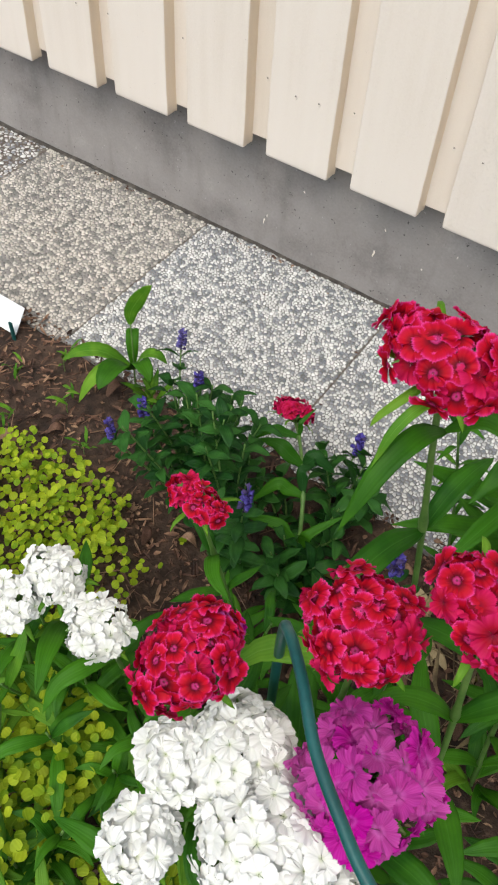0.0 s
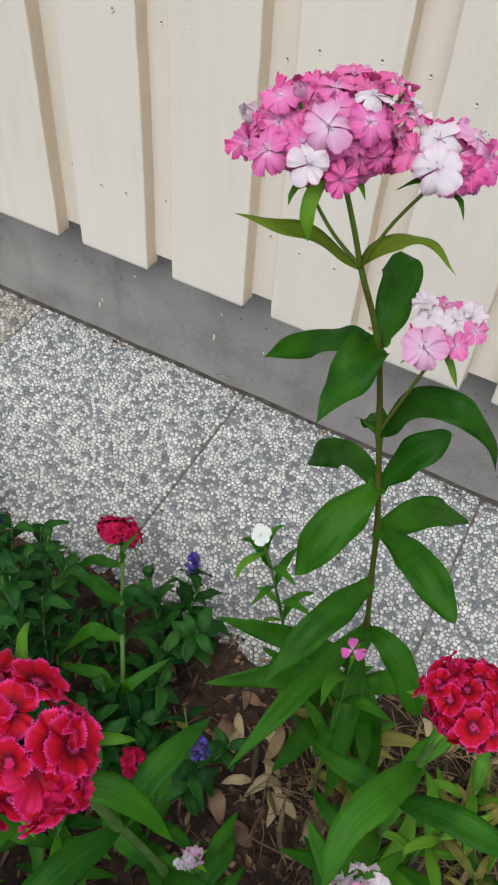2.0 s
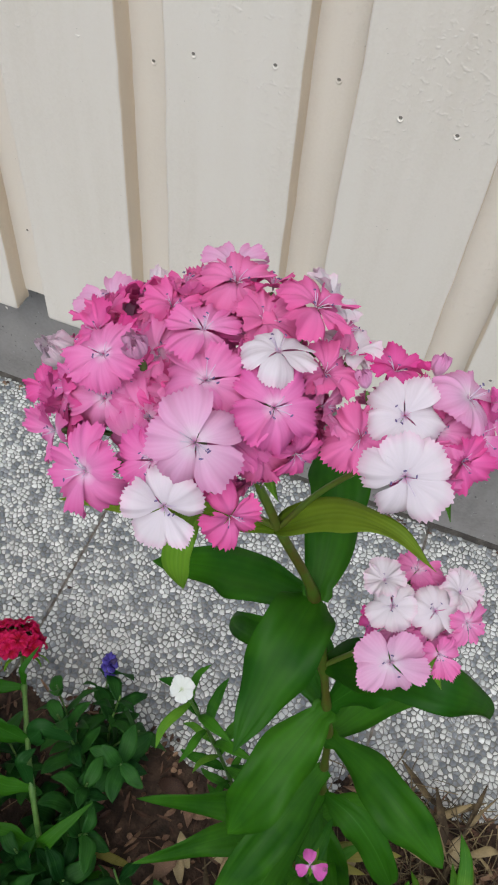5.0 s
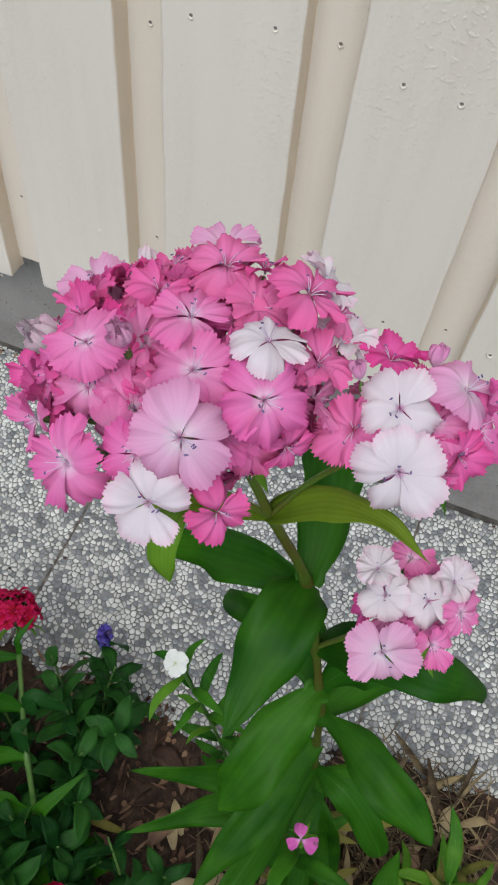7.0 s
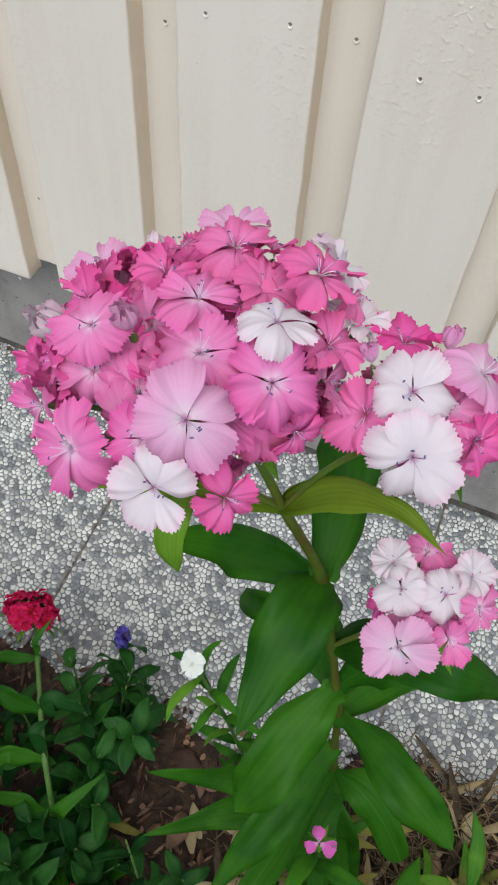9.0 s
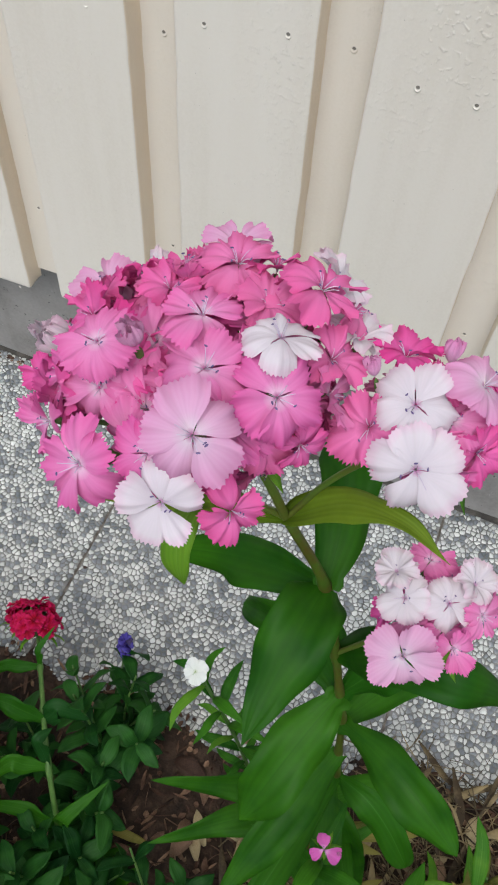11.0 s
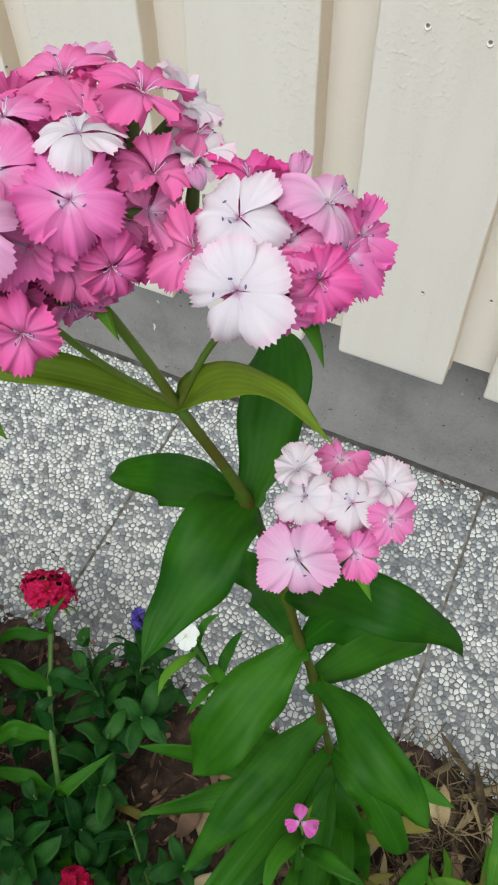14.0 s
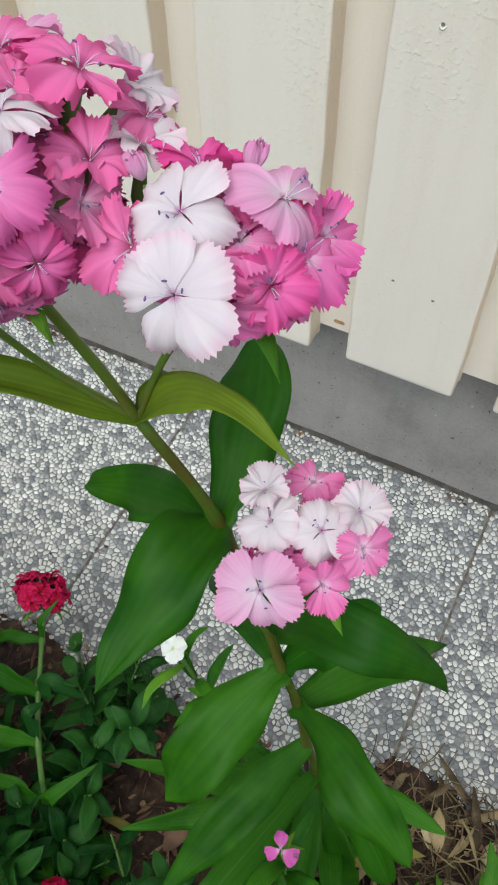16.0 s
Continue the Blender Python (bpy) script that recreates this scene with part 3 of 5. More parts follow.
def stalk(plant, pts, r0, r1, nodes=(), mat=None, name="stem"):
    """A jointed stem with swollen nodes at the given fractions."""
    n = 40
    s = np.linspace(0, 1, n)
    r = r0 + (r1 - r0) * s
    for q in nodes:
        r = r + 0.45 * r0 * np.exp(-((s - q) / 0.016) ** 2)
    v, f = tube(pts, r, 9, n)
    return part(name, from_arrays(name, v, f, mat or M_STEM), plant)


def leaf(plant, pts, width, up=(0, 0, 1), mat=None, name="leaf", **kw):
    v, f, uv = blade(pts, width, up, **kw)
    return part(name, from_arrays(name, v, f, mat or M_LEAF, uv), plant)


def stock_leaves(mat, width, bend, count=3, seed=0, **kw):
    """Shared leaf shapes, one unit long along +x, facing +z."""
    out = []
    for k in range(count):
        rnd = random.Random(seed + k)
        b = bend * rnd.uniform(0.5, 1.5)
        pts = [(0, 0, 0), (0.35, rnd.uniform(-0.03, 0.03), 0.35 * b), (0.7, rnd.uniform(-0.05, 0.05), 0.3 * b), (1.0, rnd.uniform(-0.08, 0.08), -0.15 * b)]
        v, f, uv = blade(pts, width, (0, 0, 1), seed=seed + k, thick=0.012, **kw)
        out.append(from_arrays("leaf", v, f, mat, uv))
    return out


def along(at, d, up, size):
    """A pose that lays a stock leaf from a place along a direction, facing up."""
    d = unit(d)
    y = unit(np.cross(up, d))
    z = np.cross(d, y)
    m = Matrix(((d[0], y[0], z[0], 0), (d[1], y[1], z[1], 0), (d[2], y[2], z[2], 0), (0, 0, 0, 1)))
    return Matrix.Translation(at) @ m @ Matrix.Scale(size, 4)


# ---- ground: one sheet, fine in the bed, coarse out to the horizon ----
def soil_height(x, y):
    """Lumpy bed; it laps over the slab edge here and there, and lies under the paving."""
    if y > 0.7:
        return -0.05
    n1 = noise.noise(Vector((x * 9, y * 9, 0.3)))
    n2 = noise.noise(Vector((x * 31, y * 31, 1.7)))
    n3 = noise.noise(Vector((x * 80, y * 80, 4.1)))
    z = -0.012 + 0.012 * n1 + 0.007 * n2 + 0.003 * n3
    z += 0.030 * math.exp(-(max(0, 0.42 - x) / 0.045) ** 2 - ((y - 0.622) / 0.052) ** 2)
    z += 0.004 * math.exp(-((x + 0.01) / 0.07) ** 2 - ((y - 0.605) / 0.035) ** 2)
    z += 0.016 * math.exp(-((y - 0.592) / 0.02) ** 2) * (0.75 + 0.9 * noise.noise(Vector((x * 13, 2.2, 7.0))))
    if y > 0.66:
        z = min(z, 0.008 - (y - 0.66) * 0.9)
    return z


def ground_sheet():
    xs = np.concatenate([[-900, -200, -50, -15, -5, -2.5, -1.8], np.linspace(-1.4, 1.1, 240), [1.5, 2.5, 5, 15, 50, 200, 900]])
    ys = np.concatenate([[-900, -200, -50, -15, -5, -2, -1.0], np.linspace(-0.5, 0.72, 125), [0.9, 1.3, 3, 15, 50, 200, 900]])
    v = [(x, y, soil_height(x, y) if abs(x) < 2 and -1 < y < 1.2 else -0.05) for y in ys for x in xs]
    nx = len(xs)
    f = [(j * nx + i, j * nx + i + 1, (j + 1) * nx + i + 1, (j + 1) * nx + i) for j in range(len(ys) - 1) for i in range(nx - 1)]
    return from_arrays("ground", v, f, M_SOIL)


ground = new("ground", ground_sheet())
tagged(ground, "dark brown crumbly soil of a flower bed with bark mulch", "ground", kind="structure")


M_DENT_SHADE = surface("nail_dent_shade", [(0.3, (0.13, 0.115, 0.10)), (0.7, (0.24, 0.215, 0.185))], 200, 0.8, 0, 300)


# ---- house wall: plinth, under-boards, cover boards ----
def slab_box(x0, x1, y0, y1, z0, z1, bevel, name, mat):
    bm = bmesh.new()
    bmesh.ops.create_cube(bm, size=1)
    for v in bm.verts:
        v.co = ((x0 + x1) / 2 + v.co.x * (x1 - x0), (y0 + y1) / 2 + v.co.y * (y1 - y0), (z0 + z1) / 2 + v.co.z * (z1 - z0))
    if bevel:
        bmesh.ops.bevel(bm, geom=bm.edges[:], offset=bevel, segments=2, affect='EDGES')
    me = bpy.data.meshes.new(name)
    bm.to_mesh(me)
    bm.free()
    me.materials.append(mat)
    return me


PITCH, COVER_LEFT, COVER_WIDE = 0.1525, 0.055, 0.1125
COVER_Y, UNDER_Y, BOARD_Z, WALL_TOP = 0.940, 0.9625, 0.234, 2.8
FALL = 0.018  # the board ends follow a slight fall of the ground

wall = tagged(new("wall_north", slab_box(-4, 4, 0.9845, 1.3, 0.26, WALL_TOP, 0, "wall_core", M_PLINTH)), "house wall clad in cream-painted vertical boards", "wall", kind="structure")
plinth = tagged(new("plinth", slab_box(-4, 4, 1.003, 1.3, -0.3, 0.258, 0, "plinth", M_PLINTH)), "smooth grey rendered concrete foundation plinth below the boards", "plinth", kind="structure")


def board_mesh(name, x0, x1, front, back, z0, seed, waver=1.0):
    """A sawn board, thickly painted: rounded arrises that waver along its length, paint filling the corner behind,
    edges in a tan that holds both yellowing and groove shade.
    """
    rows = [z0, z0 + 0.0016] + list(np.linspace(z0 + 0.005, z0 + 1.15, 110)) + [WALL_TOP]
    arc = [(1 - math.cos(a), 1 - math.sin(a)) for a in np.linspace(0, math.pi / 2, 5)]  # from the edge round to the face
    v, n = [], 0
    for i, z in enumerate(rows):
        inset = (0.0014, 0.0004)[i] if i < 2 else 0.0
        wob = [waver * (0.0011 * noise.noise(Vector((z * 13, seed + q, 0.5))) + 0.0007 * noise.noise(Vector((z * 47, seed + q, 4.5)))) for q in (0, 20)]
        r = [0.0026 + 0.0009 * noise.noise(Vector((z * 21, seed + q, 9.0))) for q in (40, 60)]
        f = front + inset + waver * 0.0003 * noise.noise(Vector((z * 7, seed, 2.0)))
        l0, l1 = x0 + inset + wob[0], x1 - inset + wob[1]
        left = [(l0 - 0.0012, back), (l0 - 0.0003, back - 0.0012), (l0, back - 0.0035)] + [(l0 + r[0] * p, f + r[0] * q) for p, q in arc] + [(l0 + r[0] + 0.001, f)]
        right = [(l1 + 0.0012, back), (l1 + 0.0003, back - 0.0012), (l1, back - 0.0035)] + [(l1 - r[1] * p, f + r[1] * q) for p, q in arc] + [(l1 - r[1] - 0.001, f)]
        ring = left + right[::-1]
        n = len(ring)
        v += [(x, y, z) for x, y in ring]
    faces = [(i * n + k, i * n + k + 1, (i + 1) * n + k + 1, (i + 1) * n + k) for i in range(len(rows) - 1) for k in range(n - 1)]
    # sides and arrises take the tan with the painted-in shade
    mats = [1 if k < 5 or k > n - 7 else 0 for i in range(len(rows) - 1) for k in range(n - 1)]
    v += v[:n]
    faces.append(tuple(range(len(v) - 1, len(v) - n - 1, -1)))
    return from_arrays(name, v, faces, [M_PAINT, M_PAINT_EDGE_SHADED], face_mats=mats + [0])


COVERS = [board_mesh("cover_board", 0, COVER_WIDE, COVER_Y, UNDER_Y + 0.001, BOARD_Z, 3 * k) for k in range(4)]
under_mesh = slab_box(-0.02, 0.06, UNDER_Y, 0.984, BOARD_Z + 0.012, WALL_TOP, 0.002, "under_board", M_PAINT)
for k in range(-26, 25):
    rk = random.Random(400 + k)
    left = COVER_LEFT + k * PITCH
    part("cover_board", COVERS[k % 4], wall, m=Matrix.Translation((left, rk.uniform(-0.0008, 0.0008), FALL * left + rk.uniform(-0.0015, 0.002))))
    part("under_board", under_mesh, wall, m=Matrix.Translation((left + COVER_WIDE, 0, FALL * left + rk.uniform(-0.003, 0.003))))


def paint_drip(x, z, long, wide, seed):
    """A run of cream paint dried on the cement."""
    rnd = random.Random(seed)
    rows = 7
    v, f = [], []
    for i in range(rows):
        q = i / (rows - 1)
        w = wide * (0.35 + 0.65 * math.sin(math.pi * min(1, 0.15 + q * 0.85))) * rnd.uniform(0.7, 1.2) / 2
        cx = x + 0.25 * wide * math.sin(q * 5 + seed)
        for u, d in ((-1, 0.0), (-0.4, 0.0009), (0.4, 0.0009), (1, 0.0)):
            v.append((cx + u * w, 1.003 - d * (0.4 if i in (0, rows - 1) else 1.0), z + long * (0.5 - q)))
    for i in range(rows - 1):
        f += [(4 * i + k, 4 * i + k + 4, 4 * i + k + 5, 4 * i + k + 1) for k in range(3)]
    part("paint_drip", from_arrays("paint_drip", v, f, M_PAINT), plinth, "dried run of cream paint")


for k, (dx, dz, dl, dw) in enumerate(((-0.063, 0.091, 0.013, 0.0034), (-0.281, 0.057, 0.012, 0.0026), (-0.275, 0.070, 0.006, 0.002), (-0.206, 0.148, 0.004, 0.003), (-0.051, 0.143, 0.005, 0.003), (0.024, 0.101, 0.004, 0.002), (0.075, 0.150, 0.005, 0.002))):
    paint_drip(dx, dz, dl, dw, k)


def nail_mesh():
    """A driven nail, painted over: a lump of paint, thickest below, round a flat dark disc that paints the shade of the
    pit.
    """
    h = Heap()
    ns = 14
    v = []
    for r, out in ((0.0040, 0.0), (0.0030, 0.55), (0.0021, 1.0), (0.0014, 0.35)):
        for k in range(ns):
            a = 2 * math.pi * k / ns
            low = max(0.0, -math.sin(a) + 0.25) / 1.25  # 1 at the foot of the lump, none above
            v.append((0.85 * r * math.cos(a), 0.0005 - out * 0.0019 * low ** 0.8, r * math.sin(a)))
    h.add(v, [(i * ns + k, i * ns + (k + 1) % ns, (i + 1) * ns + (k + 1) % ns, (i + 1) * ns + k) for i in range(3) for k in range(ns)], mat=0)
    # no hole here: a dark disc, just proud, gives the dent its shade
    v = [(0.0015 * math.cos(2 * math.pi * k / ns), -0.0003, 0.0007 + 0.0013 * math.sin(2 * math.pi * k / ns)) for k in range(ns)]
    h.add(v, [tuple(range(ns))], mat=1)
    return h.mesh("nail", [M_PAINT, M_DENT_SHADE])


NAIL = nail_mesh()
SET = {(-2, 0.582): ((-0.212, 0.578), (-0.167, 0.570), (-0.119, 0.560)), (-2, 0.352): ((-0.2045, 0.341), (-0.1655, 0.343), (-0.119, 0.336)),
       (-1, 0.352): ((-0.0695, 0.351), (-0.016, 0.351), (0.036, 0.342)), (0, 0.352): ((0.086, 0.350), (0.1332, 0.347), (0.189, 0.342)),
       (-1, 0.582): ((-0.072, 0.577), (-0.018, 0.582), (0.036, 0.562)), (0, 0.582): ((0.080, 0.590), (0.145, 0.598), (0.189, 0.587)),
       (1, 0.582): ((0.2435, 0.584), (0.2865, 0.582), (0.340, 0.571)), (1, 0.352): ((0.242, 0.360), (0.280, 0.352), (0.338, 0.345))}
for k in range(-6, 5):
    rk = random.Random(70 + k)
    left = COVER_LEFT + k * PITCH
    for z in (0.352, 0.582, 1.15):
        if (k, z) in SET:
            for i, (nx_at, nz_at) in enumerate(SET[k, z]):
                part("nail", NAIL, wall, m=Matrix.Translation((nx_at, (UNDER_Y if i == 2 else COVER_Y) - 0.0003, nz_at)))
            continue
        for dx in (0.028, 0.080):
            part("nail", NAIL, wall, m=Matrix.Translation((left + dx + rk.uniform(-0.006, 0.008), COVER_Y - 0.0003, z + rk.uniform(-0.008, 0.010))))
        part("nail", NAIL, wall, m=Matrix.Translation((left + 0.131 + rk.uniform(-0.003, 0.004), UNDER_Y - 0.0003, z - 0.012 + rk.uniform(-0.012, 0.012))))


M_JOINT = surface("joint_sand", [(0.25, (0.045, 0.036, 0.028)), (0.5, (0.12, 0.10, 0.085)), (0.8, (0.27, 0.245, 0.215))], 90, 0.95, 0.6, 700, 0.001)

# ---- paving: slabs of exposed pebbles ----
SLAB = 0.402
M_PEBBLE = surface("pebble", [(0.0, (0.12, 0.127, 0.142)), (0.25, (0.20, 0.21, 0.228)), (0.38, (0.29, 0.298, 0.313)), (0.42, (0.47, 0.47, 0.455)), (0.72, (0.60, 0.598, 0.575)), (1.0, (0.74, 0.738, 0.715))], 38, 0.75, 0.3, 900, 0.0005, detail=2, piece=0.72)


M_PEBBLE_TAN = surface("stained_pebble", [(0.0, (0.13, 0.125, 0.12)), (0.3, (0.24, 0.225, 0.205)), (0.45, (0.38, 0.35, 0.305)), (1.0, (0.6, 0.56, 0.50))], 40, 0.7, 0.25, 900, 0.0004, piece=0.9)


def pebble(poly, cx, cy, top, rnd):
    """A small flat stone on a cell of the mosaic: corners worn off, steep sides, a low dome."""
    cut = []
    for k in range(len(poly)):
        (ax, ay), (bx, by) = poly[k], poly[(k + 1) % len(poly)]
        if math.hypot(bx - ax, by - ay) > 0.0012:
            q = rnd.uniform(0.10, 0.30)
            cut += [(ax + (bx - ax) * q, ay + (by - ay) * q), (ax + (bx - ax) * (1 - q), ay + (by - ay) * (1 - q))]
        else:
            cut.append(((ax + bx) / 2, (ay + by) / 2))
    n = len(cut)
    v = [(x, y, top - 0.0024) for x, y in cut]
    tx, ty = rnd.uniform(-0.16, 0.16), rnd.uniform(-0.16, 0.16)
    v += [(cx + (x - cx) * 0.80, cy + (y - cy) * 0.80, top - 0.0003 + tx * (x - cx) + ty * (y - cy)) for x, y in cut]
    v.append((cx, cy, top + rnd.uniform(-0.0001, 0.0003)))
    f = [(k, (k + 1) % n, n + (k + 1) % n, n + k) for k in range(n)]
    f += [(n + k, n + (k + 1) % n, 2 * n) for k in range(n)]
    return v, f


def mosaic(x0, y0, w, d, step, seed):
    """Pebble outlines: shrunk cells round scattered points."""
    rnd = random.Random(seed)
    nx, ny = int(w / step), int(d / step)
    g = {(i, j): ((i + 0.5 + rnd.uniform(-0.47, 0.47) + 0.25 * (j % 2)) * w / nx, (j + 0.5 + rnd.uniform(-0.47, 0.47)) * d / ny) for i in range(-2, nx + 2) for j in range(-2, ny + 2)}
    out = []
    for i in range(nx):
        for j in range(ny):
            px, py = g[i, j]
            cell = [(px - step, py - step), (px + step, py - step), (px + step, py + step), (px - step, py + step)]
            shrink = rnd.uniform(0.0001, 0.00058)
            for di in (-2, -1, 0, 1, 2):
                for dj in (-2, -1, 0, 1, 2):
                    if not (di or dj) or (i + di, j + dj) not in g:
                        continue
                    qx, qy = g[i + di, j + dj]
                    nx_, ny_ = qx - px, qy - py
                    dist = math.hypot(nx_, ny_)
                    if dist > 2.4 * step:
                        continue
                    nx_, ny_ = nx_ / dist, ny_ / dist
                    lim = dist / 2 - shrink
                    new_cell = []
                    for a in range(len(cell)):
                        ax, ay = cell[a]
                        bx, by = cell[(a + 1) % len(cell)]
                        da, db = (ax - px) * nx_ + (ay - py) * ny_ - lim, (bx - px) * nx_ + (by - py) * ny_ - lim
                        if da <= 0:
                            new_cell.append((ax, ay))
                        if da * db < 0:
                            q = da / (da - db)
                            new_cell.append((ax + (bx - ax) * q, ay + (by - ay) * q))
                    cell = new_cell
            cell = [(min(w - 0.0006, max(0.0006, x)), min(d - 0.0006, max(0.0006, y))) for x, y in cell]
            if len(cell) > 2:
                cx, cy = sum(p[0] for p in cell) / len(cell), sum(p[1] for p in cell) / len(cell)
                if min(cx, w - cx, cy, d - cy) > 0.0025:
                    out.append(([(x0 + x, y0 + y) for x, y in cell], x0 + cx, y0 + cy))
    return out


def paving_slab(k):
    x0, y0 = k * SLAB + 0.0007, 0.5985
    w = SLAB - 0.0014
    rnd = random.Random(900 + k)
    tip = rnd.uniform(-0.0015, 0.0015)
    slab = thing("paving_slab", (x0 + w / 2, y0 + w / 2, -0.045), "grey and white exposed-pebble concrete paving slab laid against the plinth", "paving slab", "paving slabs along the wall")
    body = part("slab_body", slab_box(x0, x0 + w, y0, y0 + w, -0.045, -0.0012 + tip, 0.0016, "slab_body", M_MORTAR), slab)
    cells = mosaic(x0, y0, w, w, 0.0060 if -2 < k < 2 else 0.0068 if k == -2 else 0.009, 50 + k)
    loose = set()
    if k == 0:
        near = sorted(range(len(cells)), key=lambda i: (cells[i][1] - 0.2) ** 2 + (cells[i][2] - 0.68) ** 2)
        loose = set(near[:300])
    heap = Heap()
    for i, (poly, cx, cy) in enumerate(cells):
        v, f = pebble(poly, cx, cy, rnd.uniform(-0.0008, 0.0008) + tip, rnd)
        if i in loose:
            v = np.array(v) - (cx, cy, 0)
            part("pebble", from_arrays("pebble", v, f, M_PEBBLE), body, m=Matrix.Translation((cx, cy, 0)))
        else:
            heap.add(v, f)
    part("pebble_facing", heap.mesh("pebble_facing", M_PEBBLE_TAN if k == -2 else M_PEBBLE), body, kind="stuff")
    return slab


for k in range(-3, 3):
    paving_slab(k)
plain_slab = bpy.data.objects["paving_slab.005"]
for k in [*range(-9, -3), *range(3, 9)]:
    copy_thing(plain_slab, Matrix.Translation(BASE[plain_slab.name] + Vector(((k - 2) * SLAB, 0, 0))))
tagged(new("paving_bed", slab_box(-3.6, 3.6, 0.6, 1.002, -0.06, -0.0018, 0, "paving_bed", M_JOINT)), "gritty brown sand in the joints between slabs", "joint sand", kind="structure")


# mortar fillet where the plinth meets the paving
def fillet():
    rnd = random.Random(12)
    xs = np.linspace(-1.3, 1.3, 210)
    v, f = [], []
    for x in xs:
        a, b = rnd.uniform(-0.0012, 0.0012), 0.003 * noise.noise(Vector((x * 12, 0, 0)))
        v += [(x, 0.9962 + a + b, -0.003), (x, 0.9972 + b, 0.0012 + 0.6 * a), (x, 0.9998 + 0.5 * b, 0.0022 + 0.5 * b), (x, 1.0032, 0.0035 + b)]
    for i in range(len(xs) - 1):
        f += [(4 * i + k, 4 * i + k + 4, 4 * i + k + 5, 4 * i + k + 1) for k in range(3)]
    return from_arrays("mortar_fillet", v, f, M_FILLET)


M_FILLET = surface("joint_dirt", [(0.25, (0.022, 0.019, 0.017)), (0.5, (0.055, 0.048, 0.042)), (0.8, (0.13, 0.115, 0.10))], 45, 0.9, 0.5, 600, 0.001)
tagged(new("trim_fillet", fillet()), "dark dirt packed in the joint along the plinth foot", "joint dirt", kind="structure")


def grit():
    """Brown crumbs blown into the joint along the plinth and scattered on the slabs."""
    rnd = random.Random(19)
    heap = Heap()
    for k in range(260):
        x = rnd.uniform(-0.95, 0.75)
        if k < 190:
            if noise.noise(Vector((x * 6, 3, 0))) < -0.05:
                continue
            y, z = rnd.uniform(0.984, 0.994), 0.0015
        else:
            y, z = rnd.uniform(0.61, 0.98), 0.0022
        r = rnd.uniform(0.0012, 0.004)
        c = np.array((x, y, z))
        p = [c + np.array([math.cos(a) * r * rnd.uniform(0.5, 1.4), math.sin(a) * r * rnd.uniform(0.3, 0.9), rnd.uniform(-0.0008, 0.001)]) for a in (0, 1.2, 2.4, 3.6, 4.9)]
        p.append(c + (0, 0, rnd.uniform(0.0008, 0.002)))
        heap.add(p, [(i, (i + 1) % 5, 5) for i in range(5)])
    return heap.mesh("grit", M_LITTER, False)


tagged(new("grit", grit()), "brown crumbs and dry flakes lying on the paving", "debris", kind="stuff")


# a rusty knot in the foot of one under-board
kv = [(0.190 + 0.006 * q * math.cos(a), UNDER_Y - 0.0006 - 0.0004 * (1 - q), 0.262 + 0.0035 * q * math.sin(a) * (1 + 0.3 * math.cos(2 * a))) for q in (1.0, 0.5) for a in np.linspace(0, 2 * math.pi, 12, endpoint=False)]
M_KNOT = surface("knot_stain", [(0.3, (0.28, 0.13, 0.05)), (0.7, (0.52, 0.33, 0.17))], 180, 0.6, 0.2, 500, 0.0005)
part("knot", from_arrays("knot", kv, [(k, (k + 1) % 12, 12 + (k + 1) % 12, 12 + k) for k in range(12)] + [tuple(range(12, 24))], M_KNOT), wall, "rust-brown resin knot")


# ---- plants ----
L_SW = stock_leaves(M_LEAF_BED, 0.22, 0.35, 4, 20)
L_SWY = stock_leaves(M_LEAF_FRESH, 0.2, 0.3, 3, 30)
L_OLD = stock_leaves(M_LEAF_OLD, 0.2, 0.5, 2, 35)
L_SALV = stock_leaves(M_LEAF_DARK, 0.45, 0.3, 4, 40, n=9, wave=0.2)


def leafy(plant, pts, count, size, stock, seed, start=0.05, end=0.9, droop=0.2, turn=1.57):
    """Opposite pairs of leaves up a stem, each pair turned from the last."""
    rnd = random.Random(seed)
    c = spline(pts, 60)
    for k in range(count):
        s = start + (end - start) * (k + 0.5) / count
        i = int(s * 59)
        t = unit(c[min(i + 1, 59)] - c[max(i - 1, 0)])
        x = unit(np.cross(t, (0.3, 0.8, 0.1)))
        y = np.cross(t, x)
        a = k * turn + seed + rnd.uniform(-0.3, 0.3)
        for side in (0, math.pi):
            d = x * math.cos(a + side) + y * math.sin(a + side)
            d = unit(d + t * rnd.uniform(0.15, 0.7) - np.array([0, 0, droop * rnd.random()]))
            part("leaf", rnd.choice(stock), plant, m=along(c[i], d, t, size * rnd.uniform(0.75, 1.2)))


def rosette(plant, at, n, size, stock, seed, spread=1.0):
    rnd = random.Random(seed)
    for k in range(n):
        a = 2.4 * k + rnd.uniform(-0.4, 0.4)
        d = (math.cos(a), math.sin(a), rnd.uniform(0.25, 1.1) / spread)
        o = np.array(at) + (rnd.uniform(-0.012, 0.012), rnd.uniform(-0.012, 0.012), rnd.uniform(0, 0.03))
        part("leaf", rnd.choice(stock), plant, m=along(o, d, (0, 0, 1), size * rnd.uniform(0.7, 1.25)))


